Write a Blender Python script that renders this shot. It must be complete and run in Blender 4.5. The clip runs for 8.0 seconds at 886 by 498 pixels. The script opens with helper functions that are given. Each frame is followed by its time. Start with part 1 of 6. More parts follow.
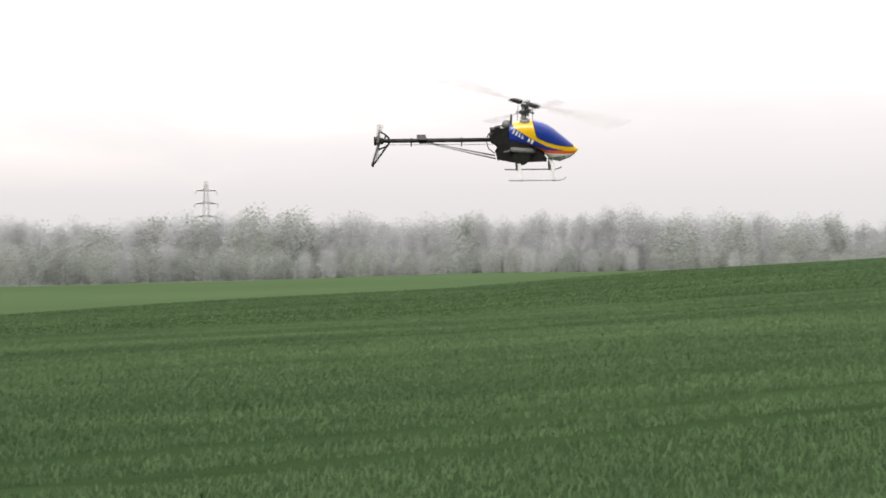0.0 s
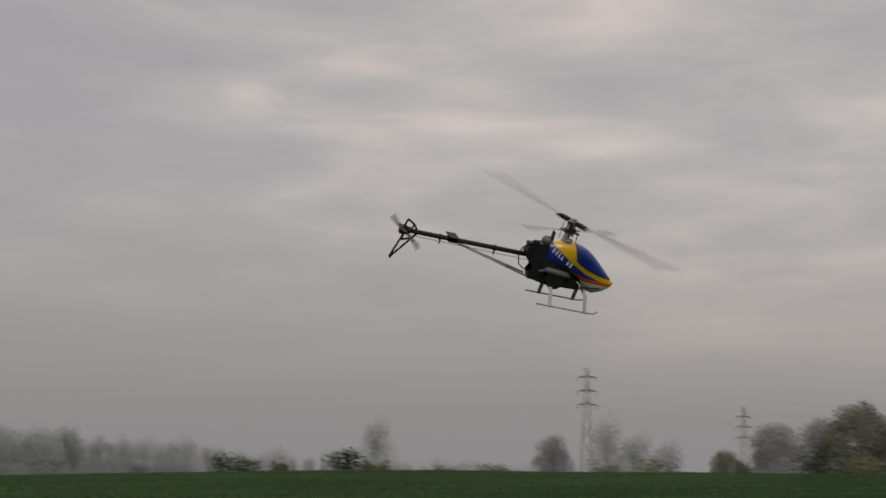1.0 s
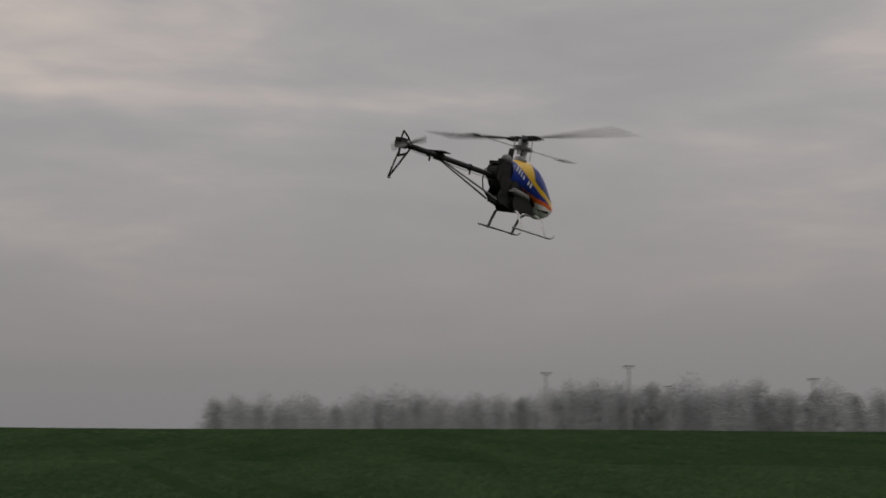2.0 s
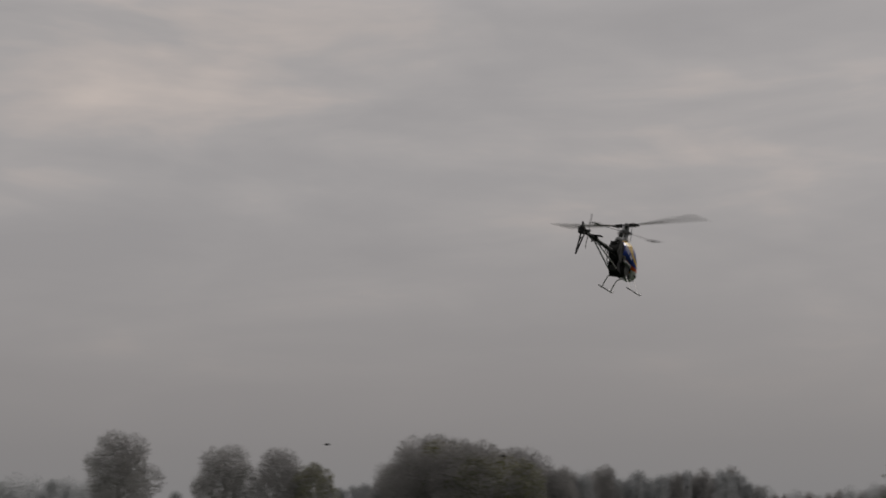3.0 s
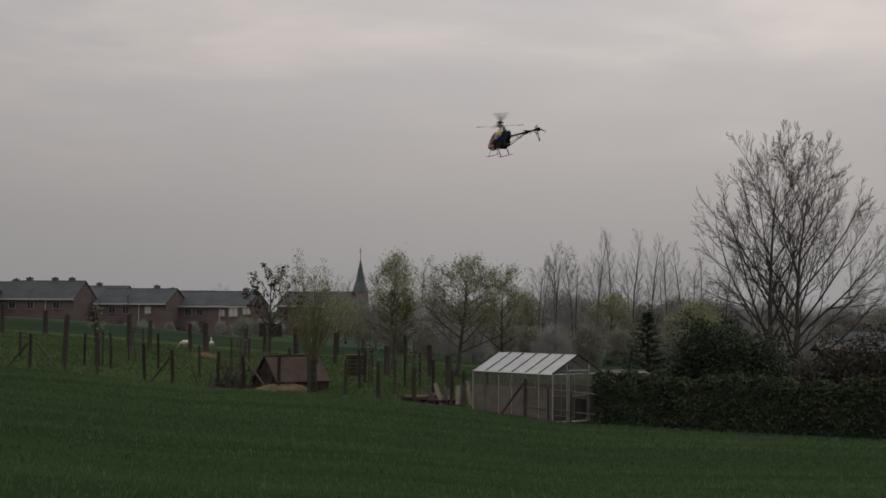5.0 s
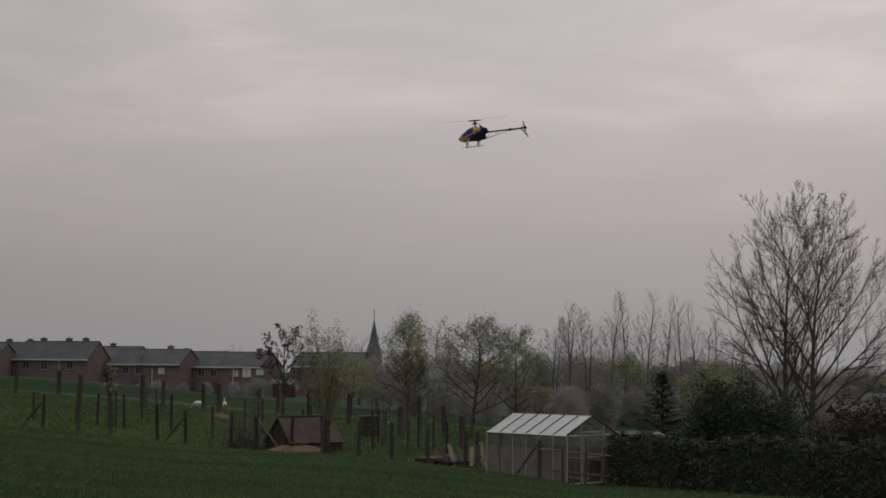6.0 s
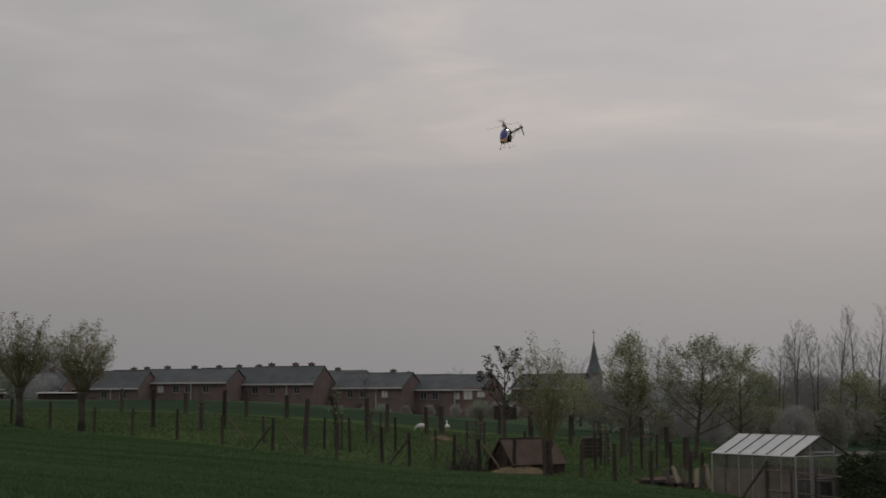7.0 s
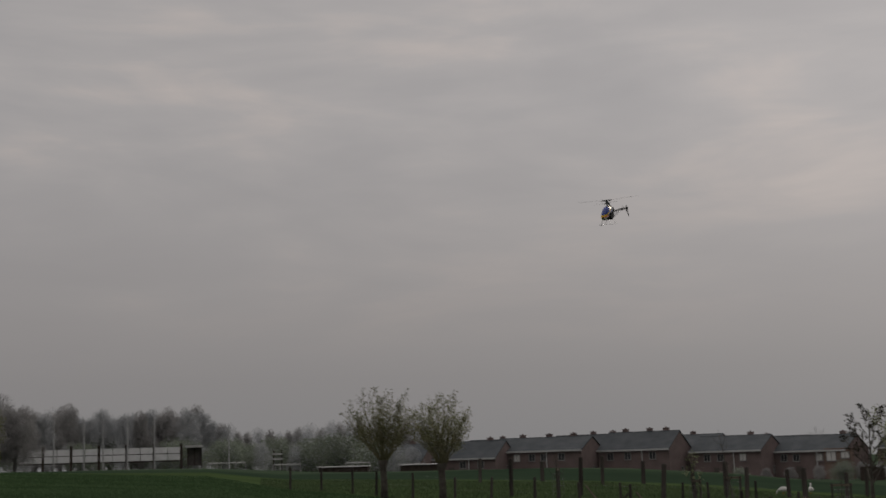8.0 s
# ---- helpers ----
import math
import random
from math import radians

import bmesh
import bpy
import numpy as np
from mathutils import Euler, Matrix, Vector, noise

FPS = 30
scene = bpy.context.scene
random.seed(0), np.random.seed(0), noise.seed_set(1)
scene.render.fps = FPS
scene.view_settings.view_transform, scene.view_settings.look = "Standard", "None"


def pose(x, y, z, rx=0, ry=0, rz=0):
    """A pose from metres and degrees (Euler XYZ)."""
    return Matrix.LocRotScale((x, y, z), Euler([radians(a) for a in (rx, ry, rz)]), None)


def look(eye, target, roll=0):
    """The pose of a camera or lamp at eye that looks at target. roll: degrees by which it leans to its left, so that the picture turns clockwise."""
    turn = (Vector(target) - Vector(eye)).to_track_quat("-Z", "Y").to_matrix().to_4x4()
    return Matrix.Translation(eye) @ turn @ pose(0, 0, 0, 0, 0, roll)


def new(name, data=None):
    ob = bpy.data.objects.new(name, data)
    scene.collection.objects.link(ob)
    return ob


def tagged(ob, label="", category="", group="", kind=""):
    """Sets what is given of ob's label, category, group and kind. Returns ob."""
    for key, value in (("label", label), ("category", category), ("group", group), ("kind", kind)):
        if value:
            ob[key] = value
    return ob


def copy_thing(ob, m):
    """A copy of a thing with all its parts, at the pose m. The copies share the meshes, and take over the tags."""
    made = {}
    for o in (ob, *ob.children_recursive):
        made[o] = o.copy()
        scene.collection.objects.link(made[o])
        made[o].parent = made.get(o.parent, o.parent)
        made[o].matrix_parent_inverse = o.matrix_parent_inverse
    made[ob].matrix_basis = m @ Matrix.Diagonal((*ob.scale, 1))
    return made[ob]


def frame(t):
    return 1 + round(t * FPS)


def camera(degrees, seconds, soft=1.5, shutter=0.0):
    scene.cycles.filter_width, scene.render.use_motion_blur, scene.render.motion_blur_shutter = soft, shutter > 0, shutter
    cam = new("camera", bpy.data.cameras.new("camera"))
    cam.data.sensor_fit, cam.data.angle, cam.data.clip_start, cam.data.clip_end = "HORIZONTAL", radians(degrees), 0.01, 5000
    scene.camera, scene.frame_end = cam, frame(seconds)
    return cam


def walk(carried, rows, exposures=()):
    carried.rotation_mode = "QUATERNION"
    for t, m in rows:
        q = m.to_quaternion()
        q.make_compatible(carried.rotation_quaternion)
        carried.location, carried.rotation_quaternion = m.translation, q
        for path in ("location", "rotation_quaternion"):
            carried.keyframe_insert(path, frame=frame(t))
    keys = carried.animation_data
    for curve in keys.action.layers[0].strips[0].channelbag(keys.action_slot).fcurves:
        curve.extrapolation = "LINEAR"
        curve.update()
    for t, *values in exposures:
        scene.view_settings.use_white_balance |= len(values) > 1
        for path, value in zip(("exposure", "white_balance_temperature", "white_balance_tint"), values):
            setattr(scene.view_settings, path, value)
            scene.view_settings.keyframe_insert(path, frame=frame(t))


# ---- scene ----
# A model helicopter circles over a sloping wheat field at the edge of a village.
# Azimuths are degrees clockwise from +y; the eye stands at (0, 0, EYE).
EYE = 1.7
cam = camera(33.56, 8.0, soft=1.6, shutter=0.10)


def aim(az, pitch):
    a, p = radians(az), radians(pitch)
    return (math.sin(a) * math.cos(p), math.cos(a) * math.cos(p), EYE + math.sin(p))


# seconds, azimuth, pitch, lean
VIEW = [
    (0, -177.66, 1.29, -0.81),
    (0.3, -170.02, 3.16, -0.83),
    (0.5, -164.36, 5.56, -0.39),
    (0.7, -159.51, 8.40, -0.03),
    (1, -148.75, 9.62, 1.21),
    (1.2, -136.58, 7.90, 0.52),
    (2.3, -70.58, 9.59, -0.38),
    (2.5, -60.63, 10.12, -0.37),
    (2.7, -52.41, 10.74, -0.57),
    (3, -39.34, 11.13, -0.62),
    (3.2, -30.51, 10.53, -0.40),
    (3.5, -18.53, 9.02, -0.41),
    (3.6, -14.74, 7.95, -0.36),
    (4, -10.40, 4.56, -0.12),
    (4.5, -1.24, 2.18, 0.00),
    (4.7, 2.85, 1.93, 0.25),
    (5.8, 4.33, 4.78, 0.33),
    (6, 3.21, 4.79, 0.39),
    (6.5, 0.00, 4.99, 0.00),
    (7, -5.29, 5.61, -0.22),
    (7.5, -12.22, 5.91, -1.44),
    (8, -18.76, 8.38, -1.70),
]
EXPOSURES = [(0.0, 1.87), (0.3, 1.48), (0.5, 1.12), (0.7, 0.78), (1.0, 0.28), (1.2, 0.12), (2.3, -0.05), (2.7, -0.12), (3.0, -0.10), (3.5, -0.26), (4.0, -0.11), (4.5, 0.17), (4.7, 0.18), (5.8, 0.11), (6.5, 0.06), (7.0, 0.01), (7.5, -0.02), (8.0, -0.12)]
walk(cam, [(t, look((0, 0, EYE), aim(az, p), lean)) for t, az, p, lean in VIEW], EXPOSURES)

# ---------------------------------------------------------------- sky and sun
world = bpy.data.worlds.new("overcast_sky")
scene.world = world
world.use_nodes = True
wt = world.node_tree
wt.nodes.clear()


def wnode(kind, **sets):
    n = wt.nodes.new(kind)
    for k, v in sets.items():
        n.inputs[k.replace("_", " ")].default_value = v
    return n


def wmath(op, a, b=None):
    n = wt.nodes.new("ShaderNodeMath")
    n.operation = op
    for i, v in enumerate((a, b)):
        if v is None:
            continue
        if isinstance(v, (int, float)):
            n.inputs[i].default_value = v
        else:
            wt.links.new(v, n.inputs[i])
    return n.outputs[0]


def wramp(fac, stops):
    n = wt.nodes.new("ShaderNodeValToRGB")
    while len(n.color_ramp.elements) < len(stops):
        n.color_ramp.elements.new(0.5)
    for e, (p, c) in zip(n.color_ramp.elements, stops):
        e.position, e.color = p, (*c, 1)
    wt.links.new(fac, n.inputs[0])
    return n.outputs[0]


sky = wt.nodes.new("ShaderNodeTexSky")
sky.sky_type = "NISHITA"
sky.sun_disc = False
sky.sun_elevation, sky.sun_rotation = radians(28), radians(15)
sky.dust_density = 4.0
coord = wt.nodes.new("ShaderNodeTexCoord")
sep = wt.nodes.new("ShaderNodeSeparateXYZ")
wt.links.new(coord.outputs["Generated"], sep.inputs[0])
height = wmath("MAXIMUM", sep.outputs[2], 0.0)
comb = wt.nodes.new("ShaderNodeCombineXYZ")
# the layers lie level and are seen at a low angle: long bands
wt.links.new(wmath("MULTIPLY", sep.outputs[0], 2.0), comb.inputs[0])
wt.links.new(wmath("MULTIPLY", sep.outputs[1], 2.0), comb.inputs[1])
wt.links.new(wmath("MULTIPLY", height, 8.5), comb.inputs[2])
wide = wnode("ShaderNodeTexNoise", Scale=1.15, Detail=5.0, Roughness=0.5, Distortion=0.6)
fine = wnode("ShaderNodeTexNoise", Scale=2.9, Detail=6.0, Roughness=0.52, Distortion=0.35)
for n in (wide, fine):
    wt.links.new(comb.outputs[0], n.inputs["Vector"])
cloud = wmath("ADD", wmath("MULTIPLY", wide.outputs[0], 0.58), wmath("MULTIPLY", fine.outputs[0], 0.42))
lit = wramp(cloud, [(0.38, (0.335, 0.326, 0.334)), (0.47, (0.372, 0.360, 0.364)), (0.53, (0.415, 0.396, 0.394)), (0.585, (0.50, 0.453, 0.432)), (0.67, (0.64, 0.555, 0.505))])
# the murk near the horizon hides the cloud
murk = wramp(height, [(0.0, (0.225, 0.222, 0.225)), (0.10, (0.278, 0.261, 0.258)), (0.30, (0.396, 0.369, 0.361))])
veil = wt.nodes.new("ShaderNodeMapRange")
veil.inputs["From Min"].default_value, veil.inputs["From Max"].default_value = 0.06, 0.24
wt.links.new(height, veil.inputs["Value"])
mix = wt.nodes.new("ShaderNodeMix")
mix.data_type = "RGBA"
away = wt.nodes.new("ShaderNodeMapRange")
away.inputs["From Min"].default_value, away.inputs["From Max"].default_value = -1.0, 1.0
away.inputs["To Min"].default_value, away.inputs["To Max"].default_value = 1.0, 0.62
wt.links.new(sep.outputs[1], away.inputs["Value"])
wt.links.new(wmath("MULTIPLY", veil.outputs[0], away.outputs[0]), mix.inputs["Factor"])
wt.links.new(murk, mix.inputs["A"])
wt.links.new(lit, mix.inputs["B"])
# an overcast sky is brightest overhead, and glows towards the veiled sun
over = wt.nodes.new("ShaderNodeMapRange")
over.inputs["From Min"].default_value, over.inputs["From Max"].default_value = 0.34, 0.85
over.inputs["To Min"].default_value, over.inputs["To Max"].default_value = 1.0, 2.7
wt.links.new(height, over.inputs["Value"])
toward = wmath("ADD", wmath("MULTIPLY", sep.outputs[0], math.sin(radians(15))), wmath("MULTIPLY", sep.outputs[1], math.cos(radians(15))))
glow = wmath("ADD", 1.0, wmath("MULTIPLY", wmath("POWER", wmath("MAXIMUM", toward, 0.0), 9.0), wmath("ADD", 0.20, wmath("MULTIPLY", height, 0.9))))
bg_cloud = wnode("ShaderNodeBackground", Strength=0.96)
wt.links.new(mix.outputs["Result"], bg_cloud.inputs["Color"])
wt.links.new(wmath("MULTIPLY", wmath("MULTIPLY", over.outputs[0], glow), wmath("ADD", 0.95, wmath("MULTIPLY", sep.outputs[1], 0.05))), bg_cloud.inputs["Strength"])
bg_sky = wnode("ShaderNodeBackground", Strength=0.05)
wt.links.new(sky.outputs[0], bg_sky.inputs["Color"])
both = wnode("ShaderNodeMixShader", Fac=0.985)
wt.links.new(bg_sky.outputs[0], both.inputs[1])
wt.links.new(bg_cloud.outputs[0], both.inputs[2])
wout = wt.nodes.new("ShaderNodeOutputWorld")
wt.links.new(both.outputs[0], wout.inputs["Surface"])

sun_data = bpy.data.lights.new("sun", "SUN")
sun_data.energy, sun_data.angle, sun_data.color = 0.7, radians(25), (1.0, 0.94, 0.86)
sun = new("sun", sun_data)
sun.matrix_basis = look((0, 0, 60), (math.sin(radians(15)) * -60, math.cos(radians(15)) * -60, 60 - 34))


# ---------------------------------------------------------------- materials
def mat(name, color, color2=None, scale=4.0, rough=0.8, metal=0.0, bump=0.0, bump_scale=None, spread=(0.35, 0.65), vary=0.0, fine_scale=None, fine_color=None, coat=0.0, coords="Object", translucent=0.0, stretch=(1, 1, 1), spec=0.3):
    """A surface with stains at one scale and grain at another; vary: how far repeats differ in brightness."""
    m = bpy.data.materials.new(name)
    m.use_nodes = True
    t = m.node_tree
    b = t.nodes["Principled BSDF"]
    b.inputs["Roughness"].default_value, b.inputs["Metallic"].default_value = rough, metal
    b.inputs["Coat Weight"].default_value = coat
    b.inputs["Specular IOR Level"].default_value = spec if rough < 0.85 else spec * 0.2
    tc = t.nodes.new("ShaderNodeTexCoord")
    mp = t.nodes.new("ShaderNodeMapping")
    mp.inputs["Scale"].default_value = stretch
    t.links.new(tc.outputs[coords], mp.inputs[0])

    def noise_at(s, detail=4.0):
        n = t.nodes.new("ShaderNodeTexNoise")
        n.inputs["Scale"].default_value, n.inputs["Detail"].default_value = s, detail
        t.links.new(mp.outputs[0], n.inputs["Vector"])
        return n.outputs[0]

    def blend(fac, a, c, lo, hi):
        r = t.nodes.new("ShaderNodeMapRange")
        r.inputs["From Min"].default_value, r.inputs["From Max"].default_value = lo, hi
        t.links.new(fac, r.inputs["Value"])
        x = t.nodes.new("ShaderNodeMix")
        x.data_type = "RGBA"
        t.links.new(r.outputs[0], x.inputs["Factor"])
        for sock, v in ((x.inputs["A"], a), (x.inputs["B"], c)):
            if isinstance(v, tuple):
                sock.default_value = (*v, 1)
            else:
                t.links.new(v, sock)
        return x.outputs["Result"]

    col = color
    if color2:
        col = blend(noise_at(scale), color, color2, *spread)
    if fine_color:
        col = blend(noise_at(fine_scale), col, fine_color, 0.5, 0.75)
    if vary:
        info = t.nodes.new("ShaderNodeObjectInfo")
        hsv = t.nodes.new("ShaderNodeHueSaturation")
        r = t.nodes.new("ShaderNodeMapRange")
        r.inputs["To Min"].default_value, r.inputs["To Max"].default_value = 1 - vary, 1 + vary
        t.links.new(info.outputs["Random"], r.inputs["Value"])
        t.links.new(r.outputs[0], hsv.inputs["Value"])
        if isinstance(col, tuple):
            hsv.inputs["Color"].default_value = (*col, 1)
        else:
            t.links.new(col, hsv.inputs["Color"])
        col = hsv.outputs[0]
    if isinstance(col, tuple):
        b.inputs["Base Color"].default_value = (*col, 1)
    else:
        t.links.new(col, b.inputs["Base Color"])
    if bump:
        bn = t.nodes.new("ShaderNodeBump")
        bn.inputs["Strength"].default_value = bump
        bn.inputs["Distance"].default_value = 0.02
        t.links.new(noise_at(bump_scale or scale * 6, 6.0), bn.inputs["Height"])
        t.links.new(bn.outputs[0], b.inputs["Normal"])
    if translucent:
        tr = t.nodes.new("ShaderNodeBsdfTranslucent")
        if isinstance(col, tuple):
            tr.inputs["Color"].default_value = (*col, 1)
        else:
            t.links.new(col, tr.inputs["Color"])
        ms = t.nodes.new("ShaderNodeMixShader")
        ms.inputs[0].default_value = translucent
        t.links.new(b.outputs[0], ms.inputs[1])
        t.links.new(tr.outputs[0], ms.inputs[2])
        t.links.new(ms.outputs[0], t.nodes["Material Output"].inputs["Surface"])
    return m


def glass_mat(name, color, alpha_clear=0.5, rough=0.15):
    """Weathered glazing: part clear, part milky."""
    m = bpy.data.materials.new(name)
    m.use_nodes = True
    t = m.node_tree
    b = t.nodes["Principled BSDF"]
    b.inputs["Base Color"].default_value, b.inputs["Roughness"].default_value = (*color, 1), rough
    clear = t.nodes.new("ShaderNodeBsdfTransparent")
    ms = t.nodes.new("ShaderNodeMixShader")
    n = t.nodes.new("ShaderNodeTexNoise")
    n.inputs["Scale"].default_value = 3.0
    tc = t.nodes.new("ShaderNodeTexCoord")
    t.links.new(tc.outputs["Object"], n.inputs["Vector"])
    r = t.nodes.new("ShaderNodeMapRange")
    r.inputs["To Min"].default_value, r.inputs["To Max"].default_value = alpha_clear - 0.15, alpha_clear + 0.15
    t.links.new(n.outputs[0], r.inputs["Value"])
    t.links.new(r.outputs[0], ms.inputs[0])
    t.links.new(b.outputs[0], ms.inputs[1])
    t.links.new(clear.outputs[0], ms.inputs[2])
    t.links.new(ms.outputs[0], t.nodes["Material Output"].inputs["Surface"])
    return m


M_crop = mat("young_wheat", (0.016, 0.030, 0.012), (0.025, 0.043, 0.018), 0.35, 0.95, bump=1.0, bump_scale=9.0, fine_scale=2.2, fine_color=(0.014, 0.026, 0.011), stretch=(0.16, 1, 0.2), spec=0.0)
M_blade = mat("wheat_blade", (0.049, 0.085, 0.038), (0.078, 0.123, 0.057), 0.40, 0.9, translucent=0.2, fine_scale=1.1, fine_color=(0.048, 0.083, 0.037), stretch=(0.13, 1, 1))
M_pasture = mat("pasture_grass", (0.034, 0.053, 0.021), (0.045, 0.067, 0.027), 0.10, 0.9, bump=0.4, bump_scale=8.0, fine_scale=0.9, fine_color=(0.029, 0.045, 0.019), spec=0.0)
M_sward = mat("pasture_blade", (0.060, 0.092, 0.042), (0.082, 0.115, 0.053), 0.2, 0.9, translucent=0.2, fine_scale=1.4, fine_color=(0.060, 0.078, 0.040))
# these two greens are greyed for haze, the farther one paler
M_hazecrop = mat("hazed_dark_crop", (0.021, 0.034, 0.021), (0.026, 0.041, 0.025), 0.06, 0.9, bump=0.5, bump_scale=4.0, fine_scale=0.5, fine_color=(0.019, 0.031, 0.019), spec=0.0)
M_hazefield = mat("hazed_far_field", (0.034, 0.048, 0.032), (0.041, 0.057, 0.037), 0.02, 0.95, spec=0.0, bump=0.5, bump_scale=2.0, fine_scale=0.3, fine_color=(0.028, 0.052, 0.020))
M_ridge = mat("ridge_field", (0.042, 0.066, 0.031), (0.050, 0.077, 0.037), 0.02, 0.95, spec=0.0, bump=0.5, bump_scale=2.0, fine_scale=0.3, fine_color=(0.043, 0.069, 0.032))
M_bark = mat("grey_bark", (0.050, 0.045, 0.038), (0.085, 0.078, 0.066), 5.0, 0.9, bump=0.6, vary=0.15)
M_twig = mat("bare_twigs", (0.075, 0.066, 0.056), (0.11, 0.096, 0.080), 0.6, 0.9, vary=0.2)
# distance haze is put into these pale blue-grey twig and leaf colours
M_hazetwig = mat("hazed_far_twigs", (0.325, 0.335, 0.34), (0.375, 0.383, 0.388), 0.15, 0.95, vary=0.10, translucent=0.35)
M_hazeleaf = mat("hazed_far_young_leaves", (0.165, 0.195, 0.145), (0.20, 0.225, 0.17), 0.2, 0.9, vary=0.2, translucent=0.2)
M_darkbud = mat("dark_buds", (0.030, 0.028, 0.020), (0.045, 0.041, 0.028), 3.0, 0.9)
M_leaf = mat("young_leaves", (0.165, 0.185, 0.095), (0.215, 0.232, 0.130), 0.8, 0.7, vary=0.15, translucent=0.3)
M_bud = mat("olive_buds", (0.115, 0.118, 0.06), (0.16, 0.16, 0.085), 0.8, 0.8, vary=0.15, translucent=0.2)
# pale bark, lightened further for haze: hedgerow, poplar and garden tree twigs
M_hazehedgetwig = mat("hazed_hedgerow_twigs", (0.235, 0.230, 0.226), (0.285, 0.278, 0.272), 0.15, 0.95, vary=0.12, translucent=0.35)
M_osier = mat("willow_shoots", (0.125, 0.118, 0.070), (0.17, 0.155, 0.095), 0.8, 0.9, vary=0.1)
M_muffler = mat("sooty_aluminium", (0.16, 0.16, 0.16), (0.11, 0.11, 0.11), 30.0, 0.65, metal=0.5)
M_darkleaf = mat("evergreen_leaves", (0.034, 0.046, 0.030), (0.056, 0.072, 0.044), 1.2, 0.9, vary=0.2)
M_hedge = mat("hedge_leaves", (0.036, 0.046, 0.028), (0.060, 0.069, 0.042), 2.0, 0.9, vary=0.1)
M_post = mat("weathered_post", (0.034, 0.030, 0.027), (0.064, 0.057, 0.050), 3.0, 0.9, bump=0.5, stretch=(1, 1, 0.15), vary=0.3)
M_paleWood = mat("pale_wood", (0.095, 0.080, 0.062), (0.14, 0.118, 0.092), 3.0, 0.85, bump=0.4, stretch=(1, 1, 0.2), vary=0.2)
M_wire = mat("fence_wire", (0.10, 0.10, 0.10), None, rough=0.5, metal=0.8)
# brick red is dulled slightly towards grey to carry the haze
M_hazebrick = mat("hazed_red_brown_brick", (0.122, 0.096, 0.092), (0.150, 0.116, 0.110), 0.7, 0.9, bump=0.4, bump_scale=9.0, vary=0.12)
M_brick2 = mat("pale_brick", (0.13, 0.095, 0.082), (0.165, 0.12, 0.10), 0.6, 0.9, bump=0.4, bump_scale=9.0)
M_roof = mat("dark_roof_tiles", (0.054, 0.060, 0.064), (0.074, 0.080, 0.084), 0.5, 0.95, bump=0.5, bump_scale=5.0, vary=0.1)
M_redroof = mat("red_roof_tiles", (0.075, 0.044, 0.038), (0.10, 0.058, 0.049), 0.6, 0.85, bump=0.5, bump_scale=5.0)
M_gutter = mat("white_fascia", (0.42, 0.415, 0.41), (0.34, 0.335, 0.33), 2.0, 0.6)
M_white = mat("white_boards", (0.56, 0.56, 0.56), (0.47, 0.47, 0.47), 0.8, 0.7, bump=0.2)
M_frame = mat("window_frame_paint", (0.22, 0.21, 0.20), (0.18, 0.175, 0.17), 4.0, 0.6)
M_pane = mat("dark_window_pane", (0.03, 0.032, 0.036), (0.05, 0.052, 0.056), 2.0, 0.1)
M_blind = mat("pale_blind", (0.50, 0.49, 0.47), (0.44, 0.43, 0.42), 5.0, 0.7)
M_door = mat("dark_door_paint", (0.06, 0.05, 0.045), (0.08, 0.07, 0.06), 4.0, 0.6)
M_metal = mat("galvanised_steel", (0.30, 0.30, 0.30), (0.38, 0.38, 0.38), 4.0, 0.5, metal=0.7, vary=0.05)
M_slate = mat("spire_slate", (0.06, 0.075, 0.078), (0.08, 0.095, 0.098), 1.0, 0.6)
M_stone = mat("church_stone", (0.16, 0.14, 0.125), (0.21, 0.19, 0.17), 1.0, 0.9)
M_alu = mat("greenhouse_frame", (0.34, 0.345, 0.34), (0.27, 0.275, 0.27), 5.0, 0.45, metal=0.6)
M_glazing = glass_mat("greenhouse_glazing", (0.13, 0.125, 0.115), 0.82, 0.3)
M_roofglaze = glass_mat("chalked_roof_glazing", (0.30, 0.315, 0.32), 0.28, 0.4)
M_sack = mat("sacking_screen", (0.120, 0.104, 0.092), (0.165, 0.145, 0.128), 2.0, 0.9, bump=0.3)
M_bluesheet = mat("blue_grey_sheet", (0.075, 0.092, 0.10), (0.095, 0.115, 0.122), 1.0, 0.7, bump=0.2)
M_felt = mat("brown_felt", (0.075, 0.057, 0.047), (0.10, 0.078, 0.065), 2.0, 0.9, bump=0.4)
M_boards = mat("dark_boards", (0.035, 0.028, 0.024), (0.055, 0.045, 0.038), 4.0, 0.9, bump=0.4, stretch=(1, 1, 0.2))
M_straw = mat("straw_heap", (0.125, 0.102, 0.066), (0.17, 0.138, 0.088), 3.0, 0.95, bump=0.9, bump_scale=25.0)
M_soil = mat("bare_soil", (0.065, 0.050, 0.038), (0.095, 0.075, 0.056), 2.0, 0.95, bump=0.9)
M_feather = mat("white_feathers", (0.52, 0.51, 0.49), (0.44, 0.43, 0.41), 9.0, 0.8, bump=0.3)
M_beak = mat("orange_beak", (0.45, 0.20, 0.04), None, rough=0.6)
M_tarp = mat("grey_tarpaulin", (0.23, 0.235, 0.24), (0.17, 0.175, 0.18), 2.5, 0.5, bump=0.4)
M_rust = mat("dark_tin", (0.06, 0.056, 0.054), (0.09, 0.08, 0.074), 2.0, 0.95, bump=0.3)
